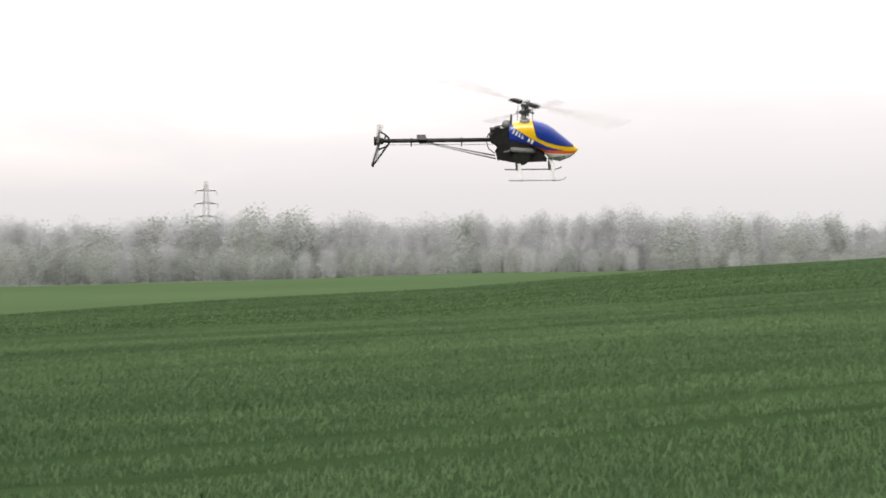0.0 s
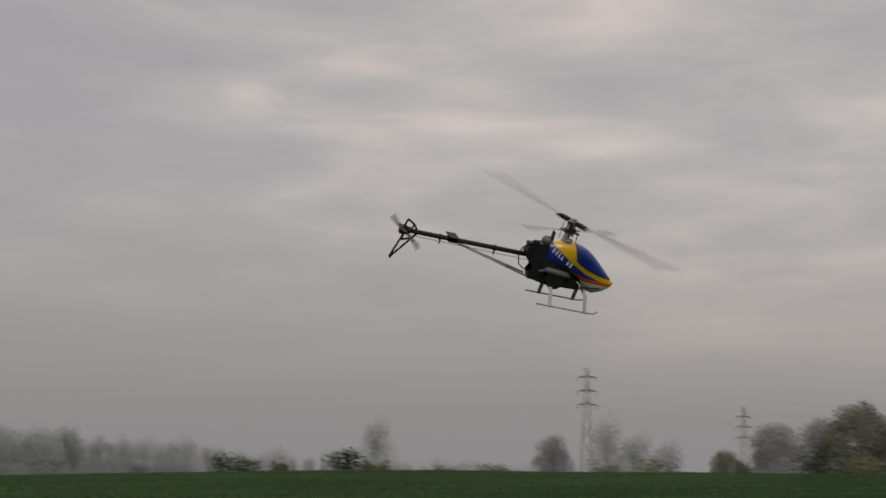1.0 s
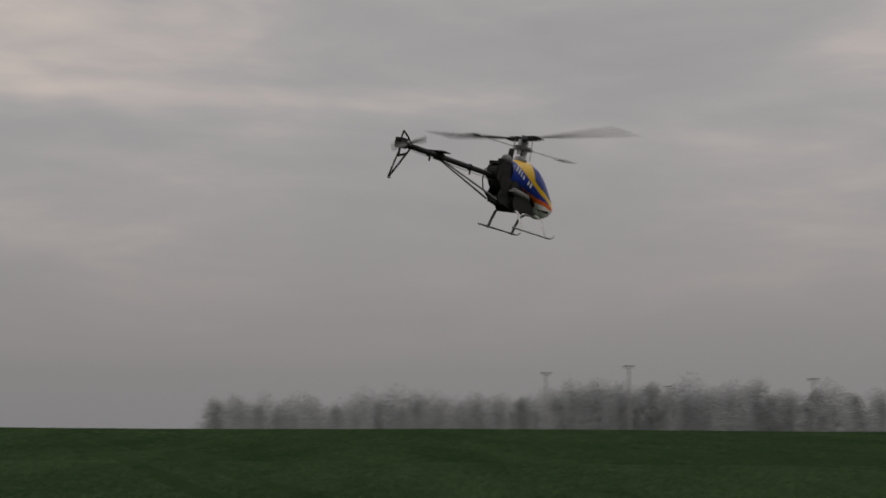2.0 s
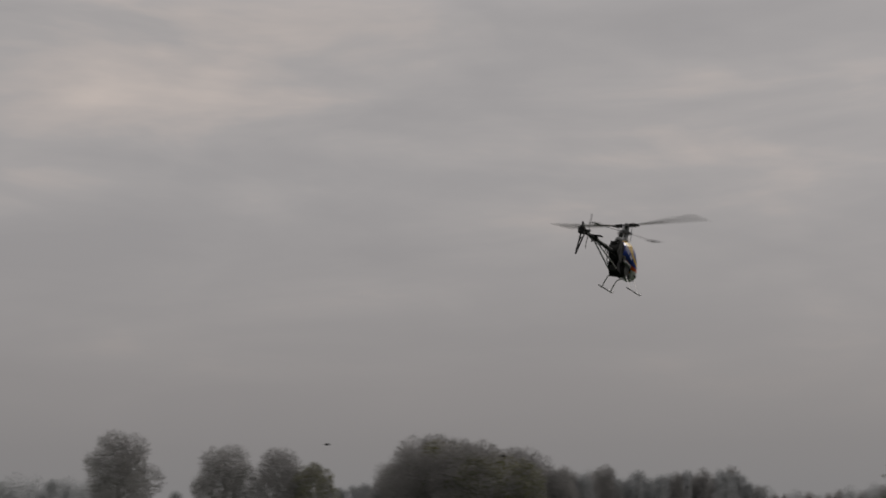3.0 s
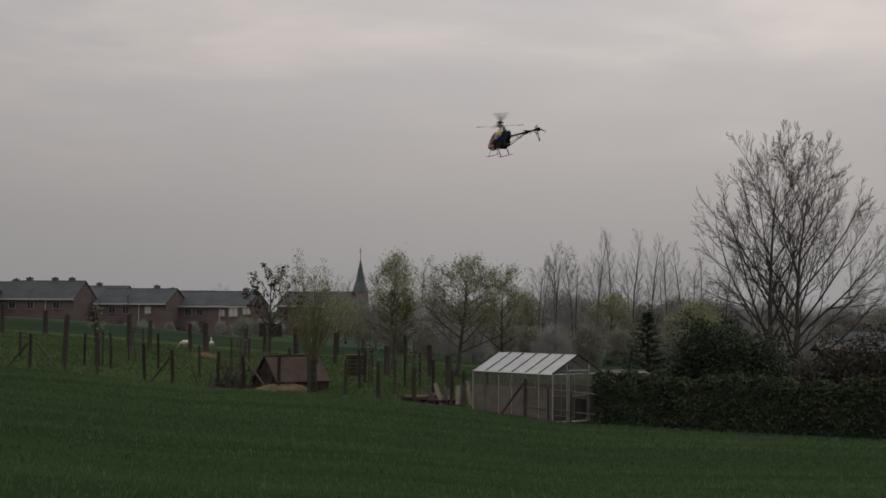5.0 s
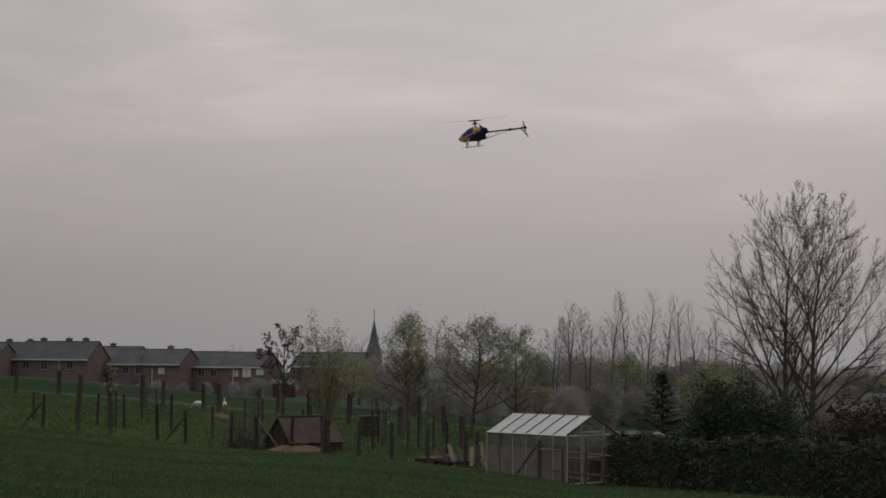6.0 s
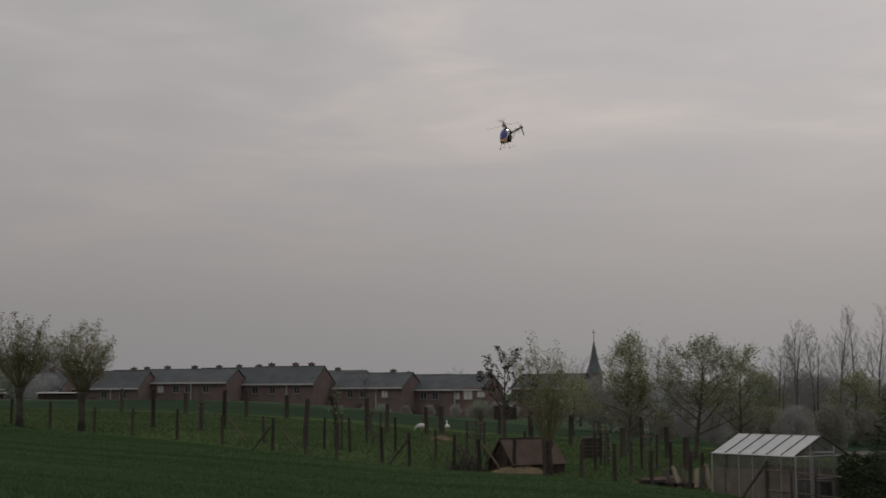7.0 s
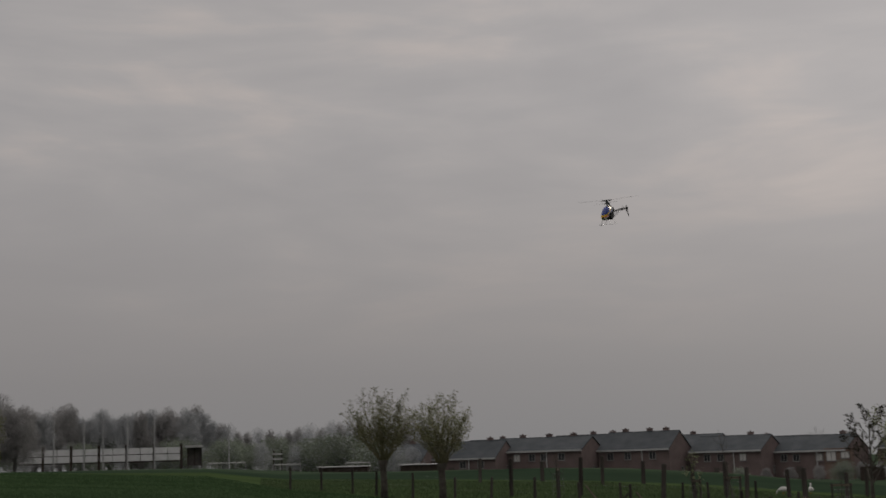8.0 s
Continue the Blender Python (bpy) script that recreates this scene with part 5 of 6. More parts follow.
hoarding()
x, y, z = spot(-28.5, 228)
hut = thing("dugout", "open players' shelter with a white flat roof", "shelter", x, y, z, 28.5)
hh = rise(-28.5, 228, 1.0)
part("roof_slope", Shape().box((0, 0, hh), (2.6, 1.8, 0.28)), M_gutter, hut)
for sx in (-1, 0, 1):
    part("post", Shape().box((sx * 1.0, 0.6, hh / 2), (0.12, 0.12, hh)), M_boards, hut)
part("back_panel", Shape().box((0, 0.7, hh * 0.55), (2.2, 0.06, hh * 0.8)), M_rust, hut)
for az, W in ((-27.3, 5.6), (-25.0, 4.0), (-22.3, 3.6)):
    x, y, z = spot(az, 222)
    rail = thing("pitch_rail", "white handrail beside the pitch", "rail", x, y, z, -az)
    h1 = max(rise(az, 222, 0.2), 0.9)
    part("rail", Shape().tube([(-W / 2, 0, h1), (W / 2, 0, h1)], 0.11, 6), M_gutter, rail)
    for k in range(5):
        part("post", Shape().tube([(-W / 2 + W * k / 4, 0, -0.2), (-W / 2 + W * k / 4, 0, h1)], 0.05, 6), M_gutter, rail)
x, y, z = spot(-25.35, 224)
tower = thing("umpire_stand", "small white scaffold stand", "stand", x, y, z, 25)
hh = rise(-25.35, 224, 0.78)
for sx in (-0.6, 0.6):
    for sy in (-0.6, 0.6):
        part("leg", Shape().box((sx, sy, hh / 2), (0.14, 0.14, hh)), M_boards, tower)
for zz in (0.55, 0.8):
    part("platform", Shape().box((0, 0, hh * zz), (1.5, 1.4, 0.22)), M_gutter, tower)


# ---------------------------------------------------------------- fences and posts of the pasture
def post_shape(h, rad, seed, lean=0.03):
    rng = random.Random(seed)
    top = Vector((rng.gauss(0, lean) * h, rng.gauss(0, lean) * h, h))
    return Shape().tube([(0, 0, -0.3), top * 0.5 + Vector((rng.gauss(0, 0.01), 0, 0)), top * 0.985, top], [rad * 1.05, rad, rad * 0.95, rad * 0.7], 7)


def fence(name, label, posts, wires, post_mat=M_post):
    """posts: (azimuth, distance, height, radius). Wires run from post to post."""
    ob = thing(name, label, "fence")
    tops = []
    for i, (az, r, h, rad) in enumerate(posts):
        x, y, z = spot(az, r)
        part("post", post_shape(h, rad, i * 7 + int(r)), post_mat, ob, m=pose(x, y, z))
        tops.append((Vector((x, y, z)), h))
    for f in wires:
        pts = [p + Vector((0, 0, h * f)) for p, h in tops]
        part("wire", Shape().tube(pts, 0.002, 3, caps=False), M_wire, ob)
    return ob


def strut(az, r, h, side, turn=0.0):
    """A slanting brace that leans against a fence post."""
    x, y, z = spot(az, r)
    a = radians(az)
    across = Vector((math.cos(a), -math.sin(a), 0)) * side
    ob = thing("fence_brace", "slanting timber brace against a fence post", "brace", x, y, z, group="fence braces")
    part("timber", Shape().tube([across * 0.95 + Vector((0, 0, -0.1)), across * 0.06 + Vector((0, 0, h * 0.92))], 0.045, 6), M_paleWood if turn else M_post, ob)


front = [(-24.9, 85.5), (-23.7, 83.5), (-22.5, 81.3), (-21.6, 79.6), (-20.2, 77.0), (-18.6, 73.8), (-17.2, 71.2), (-15.5, 68.0), (-13.8, 64.8), (-11.9, 61.4), (-10.6, 60.6), (-9.4, 59.8), (-7.65, 58.6), (-6.6, 57.8), (-4.9, 56.6), (-3.9, 56.0), (-2.55, 55.2), (-1.4, 54.8), (0.0, 54.2), (1.3, 53.4), (2.7, 52.5), (4.1, 51.8), (5.5, 50.4), (7.0, 48.9)]
fence("field_fence", "weathered post and wire fence along the wheat field", [(az, r, 1.25 + 0.2 * ((i * 37) % 5) / 5, 0.068) for i, (az, r) in enumerate(front)], (0.5, 0.92))
for az, r, h, s in ((-11.9, 61.2, 1.1, -1), (-11.7, 61.6, 1.1, 1), (-6.6, 57.6, 1.15, -1), (7.0, 48.7, 1.25, -1), (-3.9, 55.8, 1.2, 1), (-13.6, 65, 1.2, 1)):
    strut(az, r, h, s, s > 0)
# a wooden gate rail in front of the greenhouse
fence("garden_fence", "low rail fence before the greenhouse door", [(7.9, 47.9, 1.1, 0.035), (8.75, 47.7, 1.1, 0.03), (9.6, 47.5, 1.1, 0.035)], ())
gate_a, gate_b = Vector(spot(7.0, 48.6)), Vector(spot(9.7, 47.4))
rails = thing("garden_rails", "two pale horizontal rails between thin posts", "rail")
for hgt in (0.35, 1.0):
    part("rail", Shape().tube([gate_a + Vector((0, 0, hgt)), gate_b + Vector((0, 0, hgt))], 0.022, 6), M_paleWood, rails)
back = [(-19.0, 98, 1.4), (-17.6, 95, 1.6), (-16.4, 76, 1.9), (-15.2, 98, 1.4), (-13.75, 74, 1.9), (-12.9, 90, 1.75), (-11.35, 96, 1.5), (-10.65, 64, 2.0), (-9.45, 80, 1.65), (-8.25, 78, 1.8), (-7.5, 76, 1.6), (-5.95, 82, 1.55), (-5.35, 77, 1.7), (-3.85, 80, 1.5), (-3.15, 92, 1.65), (-1.9, 84, 1.6), (-0.4, 76, 1.6), (0.75, 70, 1.6), (1.6, 68, 1.4), (2.35, 78, 1.7), (3.3, 70, 1.5), (4.0, 62, 1.4)]
fence("pasture_fence", "tall dark posts across the pasture", [(az, r, h, 0.11 if i % 3 else 0.14) for i, (az, r, h) in enumerate(back)], (), M_post)
inner = [(-12.2, 64, 1.1), (-9.9, 63, 1.2), (-8.9, 62, 1.3), (-7.15, 63, 1.35), (-5.6, 60, 1.2), (-2.2, 58.5, 1.3), (0.55, 57.5, 1.4), (1.9, 56.5, 1.2), (3.4, 55.5, 1.3), (4.6, 54, 1.1)]
fence("paddock_fence", "thin stakes of an inner paddock fence", [(az, r, h * 1.1, 0.055) for az, r, h in inner], (0.85,))


def staked_tree(az, r, h, seed, label, leafy):
    meshes, tips, rng = tree_meshes("sapling", seed, h, ((9, 10, 0.34, 46, 6), (4, 4, 0.45, 38, 3), (2, 0, 0, 0, 3)), 0.055, low=0.38, limb_mat=M_bark)
    ob = make_tree("staked_sapling", label, "sapling", meshes, leaves(tips, rng, 0.05, 2, 0.06).mesh("sapling_leaves", M_leaf) if leafy else None, "staked saplings")
    put(ob, az, r, seed * 31)
    for s in (-0.38, 0.38):
        part("stake", Shape().tube([(s, 0, -0.3), (s, 0, 1.45)], 0.045, 6), M_post, ob)
    part("crossbar", Shape().box((0, 0, 1.38), (0.9, 0.04, 0.09)), M_paleWood, ob)
    guard = Shape()
    for k in range(6):
        a = k * math.pi / 3
        guard.tube([(0.3 * math.cos(a), 0.3 * math.sin(a), 0), (0.3 * math.cos(a), 0.3 * math.sin(a), 1.2)], 0.006, 3)
    for zz in (0.3, 0.6, 0.9, 1.2):
        guard.tube([(0.3 * math.cos(k * math.pi / 6), 0.3 * math.sin(k * math.pi / 6), zz) for k in range(13)], 0.006, 3)
    part("wire_guard", guard, M_wire, ob)


staked_tree(-9.35, 63, 2.9, 91, "thin sapling tied between two stakes", True)
staked_tree(-8.0, 66, rise(-8.0, 66, 1.4), 92, "bare young tree tied between two stakes", False)
staked_tree(-4.05, 64, 2.2, 93, "small sapling in a wire guard", False)
staked_tree(2.6, 60, 3.0, 94, "bare sapling tied between two stakes", False)
staked_tree(0.9, 62, 2.6, 95, "young leafing sapling with stakes", True)
staked_tree(-14.6, 73, 2.6, 96, "thin sapling with two stakes", False)


# ---------------------------------------------------------------- shelter, heap, clutter
def shelter():
    x, y, z = spot(-2.1, 56.5)
    ob = thing("animal_shelter", "small tent-shaped shelter with a brown felt roof", "animal shelter", x, y, z, 2.1 + 34)
    L, W, h = 2.45, 1.75, 1.25
    for s in (-1, 1):
        part("roof_slope", Shape().loft([[(xx, s * W / 2, 0.28), (xx, 0, h), (xx, 0, h + 0.05), (xx, s * (W / 2 + 0.04), 0.31)] for xx in (-L / 2, L / 2)]), M_felt, ob, "worn brown felt roof")
        part("side_board", Shape().box((0, s * (W / 2 - 0.06), 0.13), (L - 0.1, 0.04, 0.36)), M_boards, ob)
    part("end_wall", Shape().loft([[(xx, -W / 2 + 0.1, -0.1), (xx, W / 2 - 0.1, -0.1), (xx, W / 2 - 0.12, 0.30), (xx, 0, h - 0.06), (xx, -W / 2 + 0.12, 0.30)] for xx in (L / 2 - 0.08, L / 2 - 0.04)]), M_boards, ob)
    part("door_board", Shape().loft([[(xx, -W / 2 + 0.1, -0.1), (xx, W / 2 - 0.1, -0.1), (xx, W / 2 - 0.12, 0.30), (xx, 0, h - 0.06), (xx, -W / 2 + 0.12, 0.30)] for xx in (-L / 2 + 0.08, -L / 2 + 0.12)]), M_boards, ob)
    part("entrance_frame", Shape().box((-L / 2 + 0.05, -0.5, 0.3), (0.05, 0.08, 0.7)).box((-L / 2 + 0.05, 0.5, 0.3), (0.05, 0.08, 0.7)).box((-L / 2 + 0.05, 0, 0.68), (0.05, 1.0, 0.08)), M_boards, ob)
    part("ridge_board", Shape().box((0, 0, h + 0.04), (L + 0.06, 0.14, 0.025)), M_felt, ob)


shelter()


def heap(name, label, az, r, rx, ry, h, material, seed):
    rng = random.Random(seed)
    x, y, z = spot(az, r)
    sh = Shape()
    n = 18
    rings = []
    for j in range(6):
        f = j / 6
        rings.append([(rx * (1 - f) ** 0.6 * math.cos(2 * math.pi * k / n) * rng.uniform(0.9, 1.1), ry * (1 - f) ** 0.6 * math.sin(2 * math.pi * k / n) * rng.uniform(0.9, 1.1), h * f * rng.uniform(0.85, 1.1) - (0.1 if j == 0 else 0)) for k in range(n)])
    sh.loft(rings)
    for _ in range(220):
        a, q = rng.uniform(0, 6.28), rng.random() ** 0.5
        p = Vector((math.cos(a) * rx * q, math.sin(a) * ry * q, h * (1 - q ** 1.6)))
        u = Vector((rng.gauss(0, 1), rng.gauss(0, 1), rng.gauss(0, 0.4))).normalized() * 0.16
        sh.tube([p - u, p + u], 0.006, 3, caps=False)
    return part("heap_body", sh, material, thing(name, label, "heap", x, y, z, -az), smooth=False)


heap("straw_heap", "low heap of old straw before the shelter", -2.4, 55.4, 1.3, 0.6, 0.32, M_straw, 101)
heap("straw_heap", "flat lump of straw in the pasture", -5.4, 74, 0.7, 0.45, 0.3, M_straw, 102)
heap("soil_heap", "small heap of dug soil beside the planks", 3.2, 54.0, 1.4, 0.7, 0.3, M_soil, 103)


def brush_pile():
    rng = random.Random(111)
    x, y, z = spot(-4.2, 56.8)
    ob = thing("brush_pile", "pile of cut branches against old posts", "brushwood", x, y, z)
    for i in range(46):
        a = rng.uniform(0, 6.28)
        p = Vector((rng.gauss(0, 0.45), rng.gauss(0, 0.35), 0.0))
        q = p + Vector((math.cos(a) * rng.uniform(0.2, 0.8), math.sin(a) * 0.4, rng.uniform(0.35, 1.25)))
        part("branch", Shape().tube([p, p.lerp(q, 0.5) + Vector((rng.gauss(0, 0.08), 0, rng.gauss(0, 0.05))), q], [0.028, 0.02, 0.006], 4), M_bark, ob)


brush_pile()


def plank_stack():
    x, y, z = spot(4.15, 52.6)
    rng = random.Random(112)
    for i in range(6):
        ob = thing("plank", "weathered plank leaning by the greenhouse", "plank", x - 0.7 + i * 0.28, y + rng.uniform(-0.3, 0.3), z, rng.uniform(-30, 30), "leaning planks")
        part("board", Shape().box((0, 0.25, 0.36), (0.15, 0.03, 0.95 + 0.2 * (i % 3)), pose(0, 0, 0, -48, 12 * (i % 3 - 1), 0).to_3x3()), M_paleWood if i % 2 else M_post, ob)
    for i, (az, r) in enumerate(((3.3, 53.3), (3.7, 53.0), (2.9, 53.6))):
        x, y, z = spot(az, r)
        ob = thing("pallet", "old grey pallet lying on the grass", "pallet", x, y, z, 20 * i, "pallets")
        for k in range(5):
            part("board", Shape().box((0, -0.4 + k * 0.2, 0.14 + 0.01 * i), (1.1, 0.13, 0.025)), M_post, ob)
        for k in (-0.45, 0, 0.45):
            part("bearer", Shape().box((k, 0, 0.06), (0.1, 0.95, 0.12)), M_post, ob)


plank_stack()
x, y, z = spot(0.35, 66)
crate = thing("feed_crate", "dark square feed crate in the pasture", "crate", x, y, z, 10)
for i in range(5):
    part("board", Shape().box((0, -0.42, 0.12 + i * 0.17), (0.9, 0.03, 0.15)), M_boards, crate)
    part("board", Shape().box((0.44, 0, 0.12 + i * 0.17), (0.03, 0.84, 0.15)), M_boards, crate)
part("lid", Shape().box((0, 0, 0.92), (0.98, 0.95, 0.05)), M_boards, crate)
x, y, z = spot(10.2, 54)
wood = thing("wood_store", "low wood store under dark felt with a pale plastic edge", "wood store", x, y, z, -10)
rng = random.Random(113)
for i in range(40):
    part("log", Shape().tube([(-1.1 + (i % 10) * 0.24, -0.5, 0.12 + (i // 10) * 0.24), (-1.1 + (i % 10) * 0.24 + rng.gauss(0, 0.02), 0.5, 0.12 + (i // 10) * 0.24)], 0.11, 7), M_bark, wood)
cover = Shape()
rings = [[(-1.5 + i * 0.25, yy, 1.62 + 0.05 * math.sin(i * 1.9 + yy * 3) - 0.12 * abs(yy) - (0.12 if i in (0, 12) else 0)) for yy in (-0.75, -0.4, 0, 0.4, 0.75)] for i in range(13)]
cover.loft(rings, closed=False, caps=False)
cover.loft([[(p[0], p[1], p[2] + 0.02) for p in rr] for rr in rings], closed=False, caps=False)
part("tarpaulin", cover, M_rust, wood, "dark sagging roofing felt")
hem = Shape().tube([(-1.5 + i * 0.25, -0.77, 1.53 + 0.05 * math.sin(i * 1.9) + 0.02 * (i % 2)) for i in range(13)], [0.03 + 0.03 * (i > 9) for i in range(13)], 6)
part("hem", hem, M_tarp, wood, "pale crumpled plastic along the edge", smooth=True)
for sx in (-1.4, 1.4):
    for sy in (-0.6, 0.6):
        part("post", Shape().box((sx, sy, 0.75), (0.08, 0.08, 1.6)), M_post, wood)


def goose(az, r, turn, neck, label):
    x, y, z = spot(az, r)
    ob = thing("goose", label, "goose", x, y, z, turn, "geese in the pasture")
    body = Shape().ball((0, 0, 0.34), (0.27, 0.15, 0.16), 14, 8).loft([[(-0.22 - 0.14 * f, 0.07 * (1 - f) * math.cos(a), 0.38 + 0.05 * f + 0.05 * (1 - f) * math.sin(a)) for a in (0, 1.57, 3.14, 4.71)] for f in (0, 0.95)])
    part("body", body, M_feather, ob, smooth=True)
    pts = [(0.20, 0, 0.40), (0.28, 0, 0.50), (0.29, 0, 0.64), (0.33, 0, 0.70)] if neck else [(0.20, 0, 0.36), (0.32, 0, 0.30), (0.40, 0, 0.18), (0.43, 0, 0.10)]
    part("neck", Shape().tube(pts, [0.06, 0.04, 0.035, 0.04], 8).ball(pts[-1], (0.055, 0.04, 0.025), 8, 6), M_feather, ob, smooth=True)
    hx, _, hz = pts[-1]
    part("beak", Shape().tube([(hx + 0.04, 0, hz), (hx + 0.11, 0, hz - 0.02)], [0.022, 0.008], 6), M_beak, ob)
    for s in (-0.06, 0.06):
        part("leg", Shape().tube([(0, s, 0.22), (0.01, s, 0.02)], 0.012, 5).box((0.04, s, 0.012), (0.10, 0.07, 0.02)), M_beak, ob)


goose(-6.15, 88, 170, False, "white goose grazing in the pasture")
goose(-5.15, 90, 100, True, "white goose standing with raised neck")


# ---------------------------------------------------------------- greenhouse
def greenhouse():
    near = Vector(spot(8.05, 48.0))
    a = radians(8.05)
    right, away = Vector((math.cos(a), -math.sin(a), 0)), Vector((math.sin(a), math.cos(a), 0))
    L, W, he, hr = 3.9, 2.35, 1.55, 2.15
    ex = (-right * 0.70 + away * 0.71).normalized()          # along the ridge, from the door gable
    ey = (right * 0.71 + away * 0.70).normalized()           # across the gable
    z0 = near.z - 0.05
    m = Matrix((ex, ey, Vector((0, 0, 1)))).transposed().to_4x4()
    ob = thing("greenhouse", "small old greenhouse with chalked roof panes", "greenhouse")
    ob.matrix_basis = Matrix.Translation((near.x, near.y, z0)) @ m
    bar = Shape

    def rod(p, q, w=0.028, material=M_alu, name="frame_bar"):
        part(name, bar().tube([p, q], w, 4), material, ob)

    n = 6
    for y in (0, W):
        rod((0, y, 0), (L, y, 0), 0.04)
        rod((0, y, he), (L, y, he), 0.035)
        for i in range(n + 1):
            rod((L * i / n, y, 0), (L * i / n, y, he), 0.022 if 0 < i < n else 0.035)
    rod((0, W / 2, hr), (L, W / 2, hr), 0.04)
    for i in range(n + 1):
        for y in (0, W):
            rod((L * i / n, y, he + 0.03), (L * i / n, W / 2, hr + 0.03), 0.024 if i else 0.035, M_boards)
    for x in (0, L):
        for y in (W * 0.28, W * 0.72):
            rod((x, y, 0), (x, y, he + (hr - he) * 0.56), 0.03)
        rod((x, 0, he), (x, W, he), 0.025)
        rod((x, 0, 0.0), (x, W, 0.0), 0.04)
    t = 0.006
    for i in range(n):
        x0, x1 = L * i / n + 0.025, L * (i + 1) / n - 0.025
        for y, s in ((0, 1), (W, -1)):
            for z1, z2, stuff in ((0.03, 1.10, M_sack), (1.14, he - 0.03, M_glazing)):
                p = part("side_pane" if stuff is M_glazing else "side_sheet", bar().box(((x0 + x1) / 2, y, (z1 + z2) / 2), (x1 - x0, t, z2 - z1)), stuff, ob)
                p.visible_shadow = False
            q0, q1 = (y, he), (W / 2, hr)
            r = part("roof_pane", bar().loft([[(x, q0[0], q0[1] + 0.02), (x, q1[0], q1[1] + 0.02), (x, q1[0], q1[1] + 0.028), (x, q0[0], q0[1] + 0.028)] for x in (x0, x1)]), M_roofglaze, ob, "chalky white roof pane")
            r.visible_shadow = False
    for x in (0, L):
        for y0, y1 in ((0.03, W * 0.27), (W * 0.30, W * 0.70), (W * 0.73, W - 0.03)):
            p = part("gable_pane", bar().box((x, (y0 + y1) / 2, he / 2), (t, y1 - y0, he - 0.06)), M_glazing, ob)
            p.visible_shadow = False
        p = part("gable_top_pane", bar().loft([[(xx, 0.08, he + 0.03), (xx, W - 0.08, he + 0.03), (xx, W / 2, hr - 0.04)] for xx in (x - 0.003, x + 0.003)]), M_glazing, ob)
        p.visible_shadow = False
    part("sliding_door", bar().box((-0.05, W * 0.30, 0.85), (0.03, 0.05, 1.7)).box((-0.05, W * 0.68, 0.85), (0.03, 0.05, 1.7)).box((-0.05, W * 0.49, 1.68), (0.03, 0.9, 0.05)).box((-0.05, W * 0.49, 0.85), (0.03, 0.9, 0.05)), M_alu, ob, "pale metal door frame")
    part("staging_bench", bar().box((L * 0.5, W * 0.8, 0.7), (L * 0.85, 0.5, 0.04)).box((L * 0.15, W * 0.8, 0.35), (0.05, 0.45, 0.7)).box((L * 0.85, W * 0.8, 0.35), (0.05, 0.45, 0.7)), M_post, ob)
    rng = random.Random(5)
    for i in range(5):
        part("cane", bar().tube([(L * (0.12 + 0.19 * i), 0.14, 0.0), (L * (0.12 + 0.19 * i) + rng.uniform(-0.3, 0.3), 0.3, rng.uniform(0.9, 1.4))], 0.015, 5), M_paleWood, ob)


greenhouse()


def crow(label):
    ob = thing("crow", label, "bird", group="flying crows")
    part("body", Shape().tube([(-0.17, 0, 0), (-0.08, 0, 0.01), (0.05, 0, 0.01), (0.14, 0, 0.01), (0.20, 0, 0)], [0.02, 0.05, 0.06, 0.04, 0.008], 8), M_plastic, ob, smooth=True)
    for s in (-1, 1):
        part("wing", Shape().loft([[(0.07, s * y, z), (-0.06 - 0.03 * k, s * y, z), (-0.06 - 0.03 * k, s * y, z + 0.008), (0.07, s * y, z + 0.01)] for k, (y, z) in enumerate(((0.03, 0.02), (0.2, 0.09), (0.42, 0.06)))]), M_plastic, ob)
    part("tail", Shape().box((-0.22, 0, 0), (0.12, 0.09, 0.012)), M_plastic, ob)
    return ob


crows = [crow("black crow gliding far off over the field"), crow("small black crow flapping far off")]


